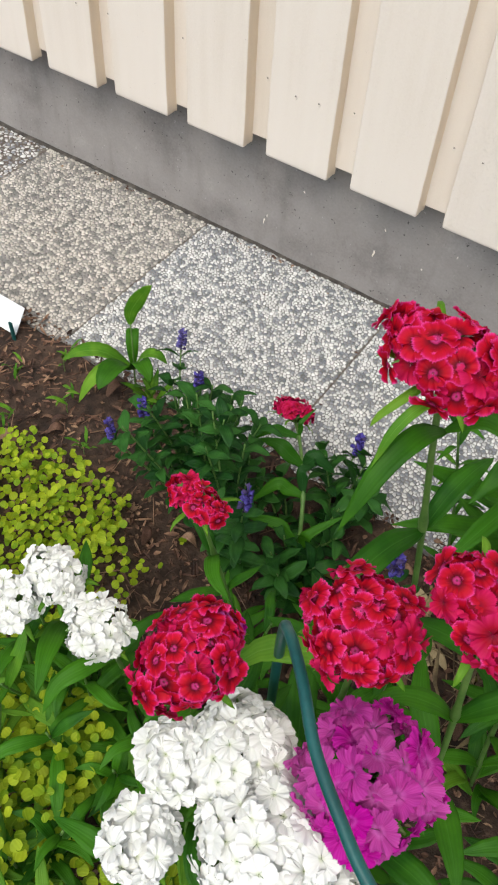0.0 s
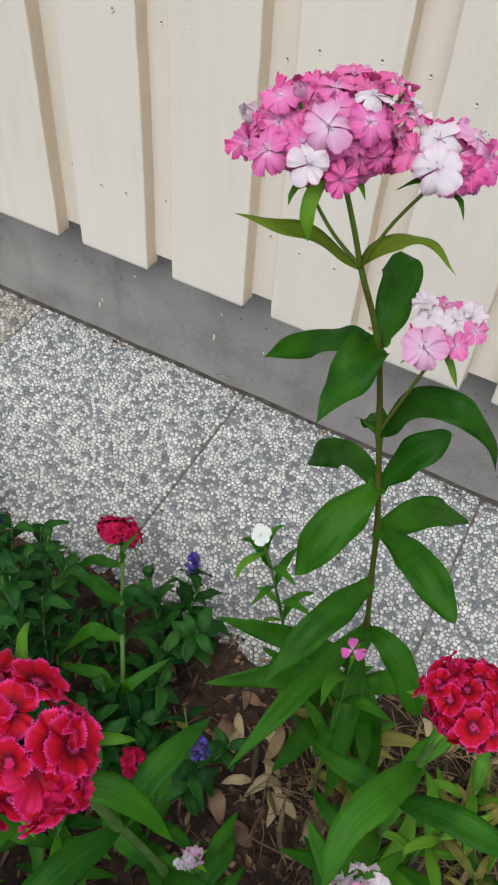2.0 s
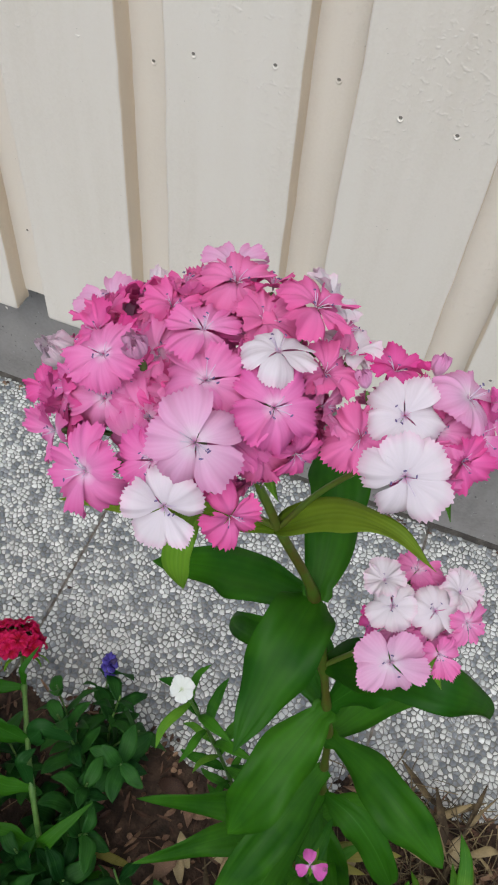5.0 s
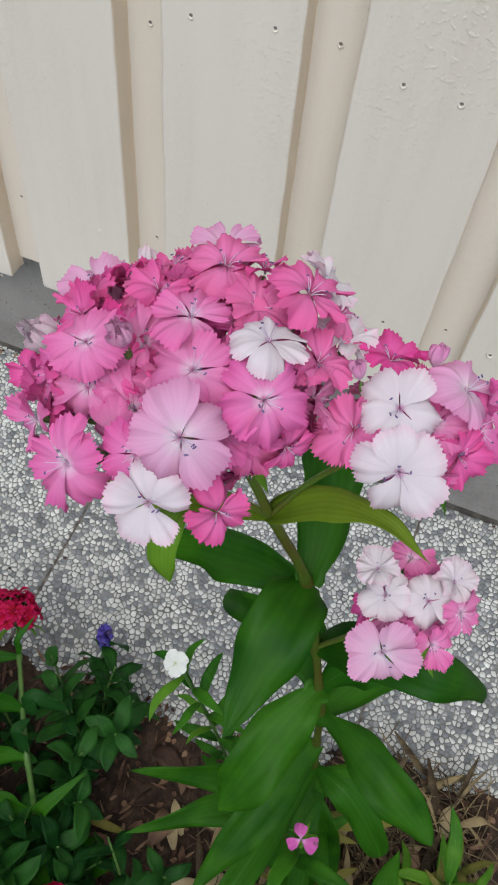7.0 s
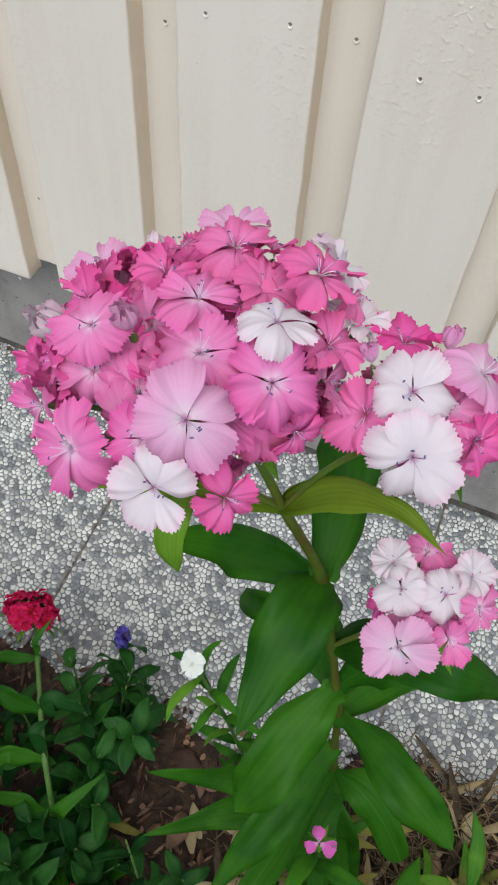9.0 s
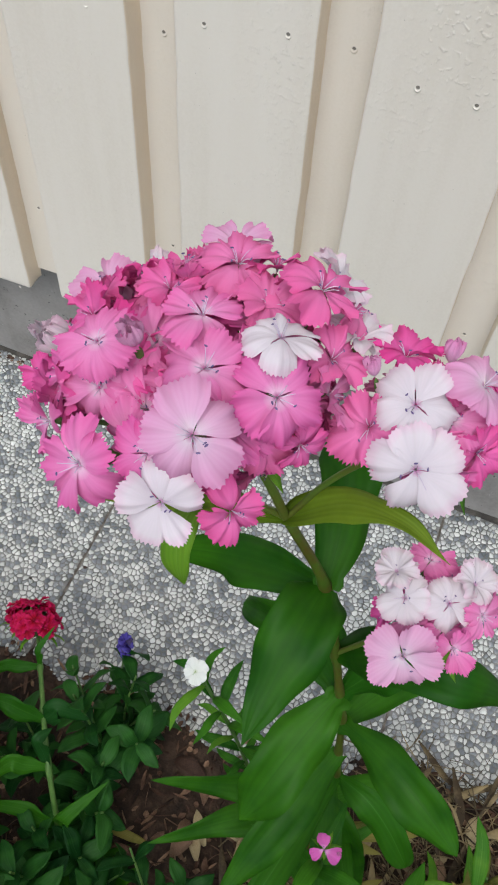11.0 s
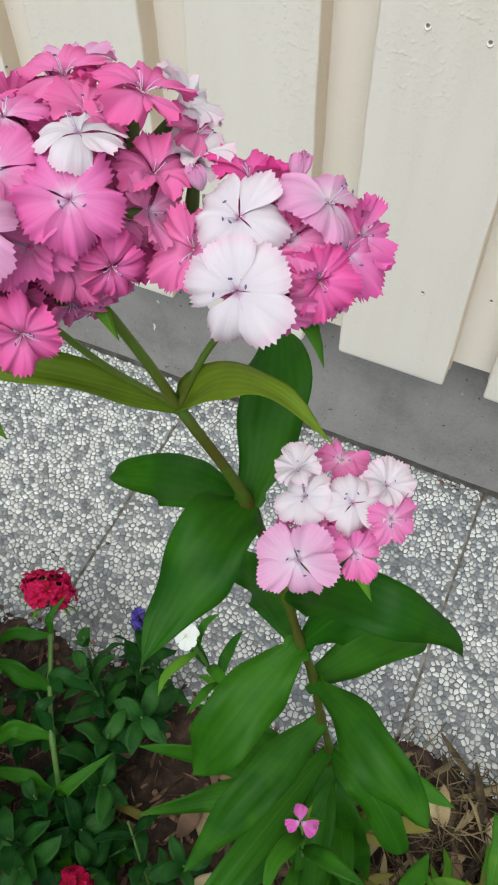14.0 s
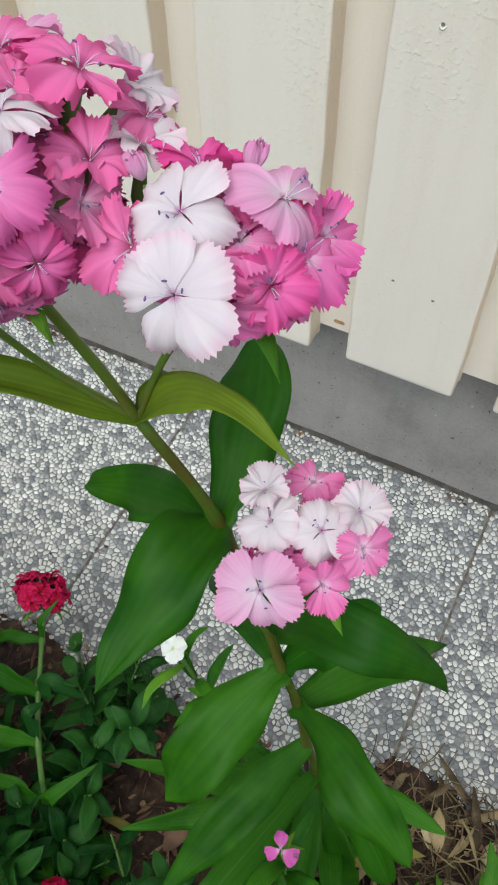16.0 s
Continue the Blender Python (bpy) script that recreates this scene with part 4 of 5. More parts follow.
def sweet_william(base, top, kinds, radii, n, label, seed, pairs=4, leaf_size=0.075, axis=(0, -0.2, 1), size=0.85, bend=0.02, basal=8, head_label="", cover=0.62, bracts=5, tumble=0.3):
    rnd = random.Random(seed)
    plant = thing("sweet_william", base, label, "flower", "sweet williams")
    b, t = np.array(base), np.array(top)
    a = unit(axis)
    foot = t - a * radii[2] * 1.2
    mid = (b + foot) / 2 + np.array([rnd.uniform(-bend, bend), rnd.uniform(-bend, bend), 0])
    pts = [b, mid, foot]
    stalk(plant, pts, 0.0028, 0.0019, [(k + 0.5) / pairs * 0.85 + 0.05 for k in range(pairs)])
    leafy(plant, pts, pairs, leaf_size, L_SW, seed)
    rosette(plant, base, basal, leaf_size * 1.05, L_SW + L_SWY[:1], seed + 5)
    flower_head(plant, t, axis, radii, n, kinds, size, seed, stem_from=foot, label=head_label, cover=cover, bracts=bracts, tumble=tumble)
    return plant


CRIMSON = [("red", 4), ("darkred", 1)]
RED_LABEL = "sweet william with crimson, pink-edged flower head growing in the bed"
sweet_william((0.275, 0.17, -0.01), (0.240, 0.109, 0.550), CRIMSON, (0.0205, 0.028, 0.021), 42, RED_LABEL, 101, axis=(-0.05, -0.45, 1), size=0.82, tumble=0.2)
sweet_william((0.33, 0.21, -0.01), (0.307, 0.150, 0.598), CRIMSON, (0.0235, 0.0235, 0.019), 42, RED_LABEL, 102, axis=(0.0, -0.3, 1), size=0.82, tumble=0.2)
sweet_william((0.37, 0.24, -0.01), (0.352, 0.182, 0.615), CRIMSON, (0.029, 0.020, 0.016), 36, RED_LABEL, 103, axis=(0.05, -0.3, 1), size=0.85, tumble=0.2)
high_red = sweet_william((0.305, 0.30, -0.01), (0.280, 0.249, 0.672), CRIMSON, (0.0325, 0.019, 0.0125), 30, RED_LABEL, 104, axis=(0.0, -0.35, 1), leaf_size=0.075, size=0.92, tumble=0.2)
sweet_william((0.13, 0.34, -0.01), (0.110, 0.285, 0.366), CRIMSON, (0.030, 0.014, 0.007), 22, "small sweet william with crimson flower head", 105, leaf_size=0.06, axis=(-0.2, 0.1, 1))
sweet_william((0.45, 0.45, -0.01), (0.425, 0.408, 0.535), CRIMSON, (0.024, 0.022, 0.02), 34, RED_LABEL, 107, leaf_size=0.09)
sweet_william((0.19, 0.43, -0.01), (0.185, 0.408, 0.07), [("darkred", 1)], (0.014, 0.010, 0.007), 9, "small dark red sweet william low in the bed", 109, leaf_size=0.05, pairs=2, basal=5)
sweet_william((0.44, 0.36, -0.01), (0.427, 0.330, 0.388), [("pale", 4), ("blush", 2), ("pink", 1)], (0.018, 0.016, 0.015), 15, "sweet william with a small pale pink and white head", 108, size=1.0, leaf_size=0.07)
sweet_william((0.31, 0.34, -0.01), (0.309, 0.319, 0.29), [("pale", 1), ("blush", 2)], (0.009, 0.009, 0.006), 8, "small pale pink sweet william head opening in the bed", 110, size=0.45, leaf_size=0.06, basal=5)
sweet_william((0.22, 0.19, -0.01), (0.218, 0.167, 0.45), [("magenta", 1)], (0.013, 0.012, 0.007), 8, "small sweet william with a few magenta flowers", 116, size=0.85, leaf_size=0.06)
leaf(high_red, [(0.291, 0.250, 0.628), (0.284, 0.228, 0.640), (0.277, 0.205, 0.630), (0.272, 0.183, 0.602)], 0.013, (0, -0.3, 1), seed=71)
leaf(high_red, [(0.291, 0.250, 0.628), (0.304, 0.256, 0.640), (0.320, 0.260, 0.634), (0.336, 0.260, 0.612)], 0.011, (0, -0.3, 1), seed=72)
leaf(high_red, [(0.288, 0.245, 0.655), (0.280, 0.228, 0.658), (0.275, 0.215, 0.648), (0.273, 0.205, 0.632)], 0.006, (0, -0.3, 1), M_LEAF_YOUNG, seed=73)
leaf(high_red, [(0.300, 0.175, 0.50), (0.280, 0.162, 0.512), (0.258, 0.150, 0.508), (0.244, 0.128, 0.492)], 0.016, (0, -0.4, 1), M_LEAF_YOUNG, seed=74)
WHITE = [("white", 1)]
WHITE_LABEL = "sweet william with dense pure white flower heads in the bed"
for k, (hx, hy, hz, hr, hn) in enumerate(((0.275, 0.108, 0.465, 0.030, 50), (0.314, 0.076, 0.462, 0.036, 66), (0.245, 0.086, 0.455, 0.020, 26), (0.252, 0.044, 0.440, 0.020, 24), (0.346, 0.076, 0.450, 0.022, 26))):
    sweet_william((hx - 0.01, hy + 0.04, -0.01), (hx, hy, hz), WHITE, (hr * 0.98, hr * 1.02, hr * 0.62), int(hn * 0.95), WHITE_LABEL, 120 + k, size=1.0, axis=(0, -0.35, 1), basal=3)
sweet_william((0.13, 0.18, -0.01), (0.119, 0.148, 0.366), WHITE, (0.025, 0.020, 0.013), 22, WHITE_LABEL, 113, size=0.92)
sweet_william((0.06, 0.20, -0.01), (0.056, 0.166, 0.352), WHITE, (0.026, 0.021, 0.015), 25, WHITE_LABEL, 114, size=0.92)
sweet_william((0.035, 0.16, -0.01), (0.036, 0.134, 0.335), WHITE, (0.023, 0.019, 0.013), 19, WHITE_LABEL, 117, size=0.92)
sweet_william((0.35, 0.17, -0.01), (0.340, 0.128, 0.492), [("magenta", 1)], (0.034, 0.034, 0.027), 42, "sweet william with a dense bright magenta flower head", 115, tumble=0.5, size=1.05, axis=(0, -0.3, 1))

# the low dark red one that leans out over the paving
lean = thing("sweet_william", (0.165, 0.42, -0.01), "low sweet william with a dark red head by the slabs", "flower", "sweet williams")
LEAN = [(0.165, 0.42, -0.01), (0.143, 0.448, 0.035), (0.109, 0.504, 0.115), (0.06, 0.575, 0.110), (0.028, 0.618, 0.088)]
stalk(lean, LEAN, 0.0031, 0.0021, [0.2, 0.34, 0.5, 0.64, 0.8])
leafy(lean, LEAN, 2, 0.075, L_SW, 61, 0.02, 0.2)


def lean_leaf(base, mid, tip, width, seed, mat=None):
    b, m, t = np.array(base), np.array(mid), np.array(tip)
    leaf(lean, [b, b * 0.45 + m * 0.55, m, t], width, (0, -0.5, 0.8), mat or M_LEAF_BED, seed=seed, n=18, wave=0.3, point=0.9, peak=0.45, root=0.2)


lean_leaf((0.1327, 0.4648, 0.0635), (0.1406, 0.4731, 0.0950), (0.1659, 0.5147, 0.1080), 0.016, 1)
lean_leaf((0.1320, 0.4658, 0.0654), (0.0957, 0.4643, 0.0890), (0.0532, 0.4556, 0.0781), 0.018, 2)
lean_leaf((0.1094, 0.5034, 0.1146), (0.0768, 0.4909, 0.1263), (0.0548, 0.4643, 0.0976), 0.017, 3)
lean_leaf((0.1086, 0.5046, 0.1154), (0.0963, 0.5171, 0.1418), (0.1021, 0.5319, 0.1391), 0.014, 4, M_LEAF_DARK)
lean_leaf((0.0858, 0.5382, 0.1192), (0.0508, 0.5356, 0.1396), (0.0222, 0.5339, 0.1327), 0.020, 5)
lean_leaf((0.0858, 0.5382, 0.1192), (0.0990, 0.5500, 0.1350), (0.1250, 0.5560, 0.1150), 0.022, 6, M_LEAF_DARK)
lean_leaf((0.0527, 0.5852, 0.1068), (0.0480, 0.5968, 0.1240), (0.0555, 0.6215, 0.1353), 0.0075, 7)
lean_leaf((0.0527, 0.5852, 0.1068), (0.0214, 0.5698, 0.1158), (0.0011, 0.5535, 0.0949), 0.013, 8)
flower_head(lean, (0.017, 0.629, 0.093), (-0.15, 0.66, 0.7), (0.028, 0.024, 0.013), 30, [("darkred", 1)], 1.0, 62, stem_from=(0.028, 0.618, 0.088), bracts=11)

# the tall pink sweet william in front of the wall
tall = thing("sweet_william", (0.362, 0.572, -0.01), "tall sweet william with pink and white flower heads before the paving", "flower", "sweet williams")
NODE = {"top": (0.2853, 0.5256, 0.6850), "upper": (0.3029, 0.5329, 0.6317), "middle": (0.3156, 0.5375, 0.5610), "waist": (0.3250, 0.5395, 0.5060), "lower": (0.3328, 0.5435, 0.4538), "low": (0.3406, 0.5470, 0.3779), "foot": (0.3490, 0.5540, 0.2950)}
STEM = [(0.362, 0.572, -0.01), (0.354, 0.560, 0.17)] + [NODE[k] for k in ("foot", "low", "lower", "waist", "middle", "upper", "top")]
stalk(tall, STEM, 0.0027, 0.0017, [0.25, 0.375, 0.5, 0.625, 0.75, 0.875], M_STEM_RED)
stalk(tall, [NODE["top"], (0.2795, 0.5215, 0.708), (0.2725, 0.5155, 0.735)], 0.0016, 0.0013, (), M_STALK)
stalk(tall, [NODE["top"], (0.2955, 0.5260, 0.713), (0.3095, 0.5255, 0.740)], 0.0010, 0.0009, (), M_STALK)
stalk(tall, [NODE["top"], (0.2700, 0.5165, 0.706), (0.2560, 0.5080, 0.733)], 0.0011, 0.0009, (), M_STALK)
stalk(tall, [NODE["middle"], (0.3270, 0.5300, 0.610), (0.3380, 0.5220, 0.657)], 0.0012, 0.0010, (), M_STALK)
SIDEWAYS, UPWARD, OUTWARD = np.array((0.955, 0.298, 0.0)), np.array((-0.2485, 0.7965, 0.551)), np.array((0.164, -0.526, 0.834))


def bloom(kind, x, y, z, across, up, out, size, shape=None):
    """One floret: its throat, and how far it faces sideways, up the wall and out from it. Shape 3 is a bud, 6 half open."""
    face = unit(SIDEWAYS * across + UPWARD * up + OUTWARD * out)
    bud = kind.endswith("bud")
    shape = BUD if bud else OPEN[int(1000 * (x + y + z)) % 5] if shape is None else shape
    size = size * (1.25 if bud else 1.0)
    sunk = {BUD: 0.0062, CUP: 0.0042}.get(shape, 0.0)  # upright petals stand above their throat
    return (np.array((x, y, z)) - face * sunk * size, face, kind.replace("bud", ""), size, shape)


BIG_FRONT = [bloom("pale", 0.2717, 0.4864, 0.7755, 0.0, -0.05, 1.0, 1.06, 0), bloom("blush", 0.2799, 0.5141, 0.7792, 0.1, 0.55, 0.8, 0.86, 0), bloom("pink", 0.2669, 0.5037, 0.7743, 0.0, 0.35, 0.9, 0.94, 1),
             bloom("pink", 0.2834, 0.5032, 0.7735, 0.2, 0.0, 1.0, 0.96, 0), bloom("blush", 0.2685, 0.4771, 0.7621, 0.05, -0.3, 0.9, 0.92, 2), bloom("pink", 0.2485, 0.4794, 0.7608, -0.5, -0.2, 0.8, 0.95, 1),
             bloom("pink", 0.2424, 0.5023, 0.7731, -0.35, 0.3, 0.9, 0.86, 0), bloom("pink", 0.2613, 0.5157, 0.7766, 0.0, 0.6, 0.8, 0.88, 1), bloom("palebud", 0.2498, 0.5047, 0.7769, -0.1, 0.4, 0.8, 0.52),
             bloom("rose", 0.2815, 0.4837, 0.7563, 0.5, -0.5, 0.7, 0.72, 2), bloom("rose", 0.2504, 0.5007, 0.7655, -0.2, 0.2, 0.9, 0.64, 1)]
BIG_RIM = [bloom("blushbud", 0.2225, 0.5140, 0.7540, -0.5, 0.3, 0.8, 0.78), bloom("rose", 0.2617, 0.5355, 0.7745, 0.05, 0.5, 0.85, 0.92, 1), bloom("rose", 0.2830, 0.5319, 0.7780, 0.35, 0.6, 0.7, 0.98, 1),
           bloom("blush", 0.2850, 0.5480, 0.7690, 0.6, 0.6, 0.4, 0.82, CUP), bloom("blush", 0.2934, 0.5336, 0.7679, 0.1, 0.7, 0.6, 0.78, CUP), bloom("pale", 0.2278, 0.5322, 0.7593, -0.2, 0.65, 0.7, 0.86, CUP),
           bloom("blushbud", 0.2330, 0.5510, 0.7500, 0.0, 0.9, 0.3, 0.60), bloom("rose", 0.2160, 0.5112, 0.7390, -0.6, 0.0, 0.7, 0.72, CUP), bloom("pink", 0.2920, 0.5149, 0.7650, 0.75, 0.0, 0.6, 0.78, 2),
           bloom("rose", 0.2913, 0.5221, 0.7712, 0.45, 0.5, 0.75, 0.78, CUP)]
BIG_EDGE = [bloom("pink", 0.2325, 0.5040, 0.7530, -0.6, 0.1, 0.8, 0.76, 0), bloom("pink", 0.2622, 0.4846, 0.7660, -0.2, -0.15, 0.9, 0.76, 1), bloom("pink", 0.2340, 0.4905, 0.7540, -0.7, -0.1, 0.6, 0.74, 2),
            bloom("rose", 0.2900, 0.5030, 0.7600, 0.4, -0.6, 0.6, 0.66, 1), bloom("rose", 0.2730, 0.5275, 0.7765, 0.2, 0.6, 0.75, 0.84, CUP), bloom("rose", 0.2480, 0.5270, 0.7690, -0.2, 0.6, 0.75, 0.84, 1),
            bloom("rose", 0.2400, 0.5380, 0.7610, -0.2, 0.7, 0.6, 0.76, CUP), bloom("pale", 0.2575, 0.5460, 0.7730, 0.0, 0.75, 0.55, 0.80, CUP), bloom("rose", 0.2220, 0.5210, 0.7480, -0.6, 0.5, 0.6, 0.66, 0), bloom("rose", 0.2700, 0.5400, 0.7720, 0.1, 0.8, 0.4, 0.86, 2),
            bloom("rose", 0.2900, 0.5400, 0.7660, 0.6, 0.5, 0.5, 0.80, 4)]
SIDE = [bloom("blush", 0.3106, 0.5174, 0.7680, 0.0, 0.2, 1.0, 0.95, 0), bloom("blush", 0.3152, 0.5062, 0.7609, 0.0, -0.15, 1.0, 1.03, 1), bloom("pale", 0.3236, 0.5302, 0.7662, 0.45, 0.4, 0.8, 0.98, 0),
        bloom("pink", 0.3293, 0.5270, 0.7586, 0.5, 0.0, 0.85, 0.92, 1), bloom("rose", 0.3269, 0.5182, 0.7576, 0.3, -0.3, 0.9, 0.74, 2), bloom("rose", 0.3022, 0.5107, 0.7632, -0.3, -0.1, 0.9, 0.86, CUP),
        bloom("rose", 0.3048, 0.5346, 0.7670, 0.0, 0.7, 0.6, 0.86, CUP), bloom("palebud", 0.2990, 0.5230, 0.7694, -0.3, 0.7, 0.5, 0.36), bloom("palebud", 0.3149, 0.5359, 0.7680, 0.2, 0.9, 0.4, 0.40),
        bloom("rose", 0.3140, 0.5270, 0.7650, 0.1, 0.6, 0.7, 0.62, 0), bloom("pink", 0.3300, 0.5330, 0.7580, 0.7, 0.3, 0.6, 0.78, 2)]
LOW = [bloom("pale", 0.3326, 0.5031, 0.6692, -0.1, -0.25, 1.0, 1.08, 1), bloom("blush", 0.3408, 0.5209, 0.6779, 0.1, 0.1, 1.0, 0.88, 0), bloom("blush", 0.3279, 0.5183, 0.6762, -0.3, 0.1, 0.9, 0.80, 1),
       bloom("blush", 0.3222, 0.5250, 0.6800, -0.3, 0.5, 0.8, 0.66, CUP), bloom("pink", 0.3324, 0.5350, 0.6742, 0.0, 0.6, 0.8, 0.74, 1), bloom("blush", 0.3480, 0.5310, 0.6790, 0.3, 0.4, 0.8, 0.74, CUP),
       bloom("pink", 0.3515, 0.5225, 0.6750, 0.5, 0.0, 0.8, 0.76, 1), bloom("pink", 0.3460, 0.5105, 0.6715, 0.2, -0.3, 0.9, 0.74, 2), bloom("pink", 0.3390, 0.5300, 0.6735, 0.1, 0.5, 0.8, 0.70, 4)]
flower_head(tall, (0.2585, 0.5170, 0.7540), (0.05, -0.1, 1), (0.030, 0.026, 0.0172), 66, [("rose", 3), ("pink", 2)], 0.82, 7, cover=0.62, stem_from=(0.2725, 0.5155, 0.734), label="large domed pink head",
            fixed=BIG_FRONT + BIG_RIM + BIG_EDGE)
flower_head(tall, (0.3150, 0.5245, 0.7530), (0.15, 0.1, 1), (0.013, 0.010, 0.008), 16, [("pink", 3), ("rose", 2)], 0.76, 8, cover=0.5, stem_from=(0.3095, 0.5255, 0.739), bracts=3, fixed=SIDE)
flower_head(tall, (0.3375, 0.5210, 0.6635), (0, 0, 1), (0.013, 0.011, 0.006), 10, [("pink", 3), ("rose", 1), ("pale", 1)], 0.58, 9, cover=0.5, stem_from=(0.338, 0.522, 0.656), bracts=3, fixed=LOW)


def tall_leaf(base, tip, width, rise, seed, up=(0, -0.5, 0.8), mat=None, fold=0.32, point=1.0, bow=(0, 0, 0), peak=0.40):
    """A waved leaf from a node to its tip; rise lifts its middle, bow pushes it aside."""
    b, t, w = np.array(base), np.array(tip), np.array(bow)
    m1, m2 = b * 0.66 + t * 0.34, b * 0.33 + t * 0.67
    leaf(tall, [b, m1 + w + (0, 0, rise), m2 + w + (0, 0, rise * 0.9), t], width, up, mat, seed=seed, n=26, wave=0.60, fold=fold, point=point, peak=peak, root=0.2)


tall_leaf(NODE["upper"], (0.2238, 0.5530, 0.5663), 0.020, 0.007, 1)
tall_leaf(NODE["upper"], (0.2942, 0.4713, 0.6200), 0.026, 0.006, 2, up=(0, -0.35, 0.9), peak=0.40, point=1.15)
tall_leaf(NODE["upper"], (0.2890, 0.5900, 0.6560), 0.023, 0.004, 3, up=(0.2, -0.6, 0.8), point=0.5, bow=(0.003, 0, 0))
tall_leaf(NODE["top"], (0.3345, 0.5178, 0.7060), 0.0105, 0.017, 4, mat=M_LEAF_OLIVE, up=(0.3, -0.2, 0.9), point=1.3, peak=0.36)
tall_leaf(NODE["top"], (0.2269, 0.4937, 0.7136), 0.0098, 0.004, 5, mat=M_LEAF_OLIVE, up=(0.3, -0.2, 0.9))
leaf(tall, [(0.2725, 0.4890, 0.7500), (0.2712, 0.4800, 0.7465), (0.2718, 0.4763, 0.7370), (0.2731, 0.4767, 0.7259)], 0.0075, (0, -0.9, 0.3), M_LEAF_YOUNG, seed=44, n=18)
leaf(tall, [NODE["middle"], (0.335, 0.529, 0.601), (0.3600, 0.5230, 0.6180), (0.380, 0.531, 0.598), (0.3902, 0.5389, 0.5674)], 0.022, (0, -0.4, 0.9), M_LEAF, seed=6, n=26, wave=0.4, fold=0.2, point=1.35, peak=0.36, root=0.2)
tall_leaf(NODE["waist"], (0.3560, 0.5620, 0.5600), 0.023, 0.004, 10, up=(-0.3, -0.8, 0.4), point=0.7, peak=0.45, mat=M_LEAF_BED)
tall_leaf(NODE["middle"], (0.3020, 0.5560, 0.5480), 0.017, 0.004, 19, point=0.8)
tall_leaf(NODE["waist"], (0.2987, 0.4741, 0.4600), 0.030, 0.010, 7, up=(0, -0.5, 0.8), point=0.75, peak=0.46)
tall_leaf(NODE["waist"], (0.2530, 0.6000, 0.4220), 0.022, 0.020, 8, point=0.6)
tall_leaf(NODE["lower"], (0.4088, 0.5009, 0.4520), 0.026, 0.012, 9, point=0.7, peak=0.48)
tall_leaf(NODE["lower"], (0.3924, 0.6333, 0.3927), 0.024, 0.016, 12)
tall_leaf(NODE["low"], (0.2982, 0.4424, 0.3370), 0.026, 0.010, 11, point=0.9)
tall_leaf(NODE["foot"], (0.3010, 0.3850, 0.2950), 0.021, 0.012, 16, mat=M_LEAF_BED)
tall_leaf(NODE["foot"], (0.4201, 0.5228, 0.2477), 0.025, 0.026, 15, point=0.7, peak=0.48, mat=M_LEAF_BED)
tall_leaf((0.352, 0.557, 0.215), (0.2242, 0.5027, 0.2796), 0.024, 0.006, 13)
tall_leaf((0.352, 0.557, 0.180), (0.2313, 0.4705, 0.2046), 0.024, 0.012, 14)
tall_leaf((0.350, 0.556, 0.250), (0.3790, 0.4439, 0.1685), 0.024, 0.016, 17)
tall_leaf((0.353, 0.559, 0.190), (0.4159, 0.5209, 0.0673), 0.026, 0.022, 18)
rosette(tall, (0.356, 0.562, 0.10), 5, 0.10, L_SW, 77, 0.8)
rosette(tall, (0.365, 0.555, 0.02), 11, 0.075, L_OLD, 78, 0.9)
rosette(tall, (0.400, 0.510, 0.01), 6, 0.06, L_OLD, 82, 0.9)
rosette(tall, (0.340, 0.558, 0.06), 7, 0.085, L_SW, 81, 0.7)
rosette(tall, (0.376, 0.530, 0.03), 6, 0.085, L_SW, 79, 0.8)

# leafy shoots without flowers that fill the bed between the heads
def shoot(base, top, seed, stock, size=0.07, pairs=6):
    rnd = random.Random(seed)
    plant = thing("sweet_william_shoot", base, "leafy green sweet william shoot without flowers", "plant", "leafy shoots in the bed")
    b, t = np.array(base), np.array(top)
    pts = [b, (b + t) / 2 + (rnd.uniform(-0.015, 0.015), rnd.uniform(-0.015, 0.015), 0), t]
    stalk(plant, pts, 0.002, 0.0012)
    leafy(plant, pts, pairs, size, stock, seed, 0.1, 1.0)
    return plant


rs = random.Random(5)
for k in range(40):
    x, y = rs.uniform(0.0, 0.24), rs.uniform(-0.06, 0.18)
    h = rs.uniform(0.12, 0.30)
    shoot((x, y, -0.01), (x + rs.uniform(-0.03, 0.03), y + rs.uniform(-0.03, 0.03), h), 300 + k, L_SW if k % 2 == 0 else L_SWY, rs.uniform(0.035, 0.062), 7)
for k in range(8):
    x, y = rs.uniform(0.26, 0.52), rs.uniform(0.05, 0.27)
    shoot((x, y, -0.01), (x + rs.uniform(-0.03, 0.03), y + rs.uniform(-0.03, 0.03), rs.uniform(0.18, 0.36)), 340 + k, L_SW, rs.uniform(0.07, 0.10), 5)
for x, y, h in ((0.30, 0.30, 0.16), (0.22, 0.36, 0.12), (0.18, 0.28, 0.2), (0.48, 0.46, 0.14), (0.50, 0.53, 0.10)):
    shoot((x, y, -0.01), (x + 0.01, y + 0.02, h), int(1000 * x), L_SW if x < 0.4 else L_SWY, 0.06, 4)

for k in range(9):
    x, y = rs.uniform(0.40, 0.58), rs.uniform(0.46, 0.62)
    shoot((x, y, -0.01), (x + rs.uniform(-0.02, 0.02), y + rs.uniform(-0.03, 0.02), rs.uniform(0.03, 0.10)), 380 + k, L_OLD if k % 2 == 0 else L_SWY + L_SW[:2], rs.uniform(0.035, 0.055), 4)

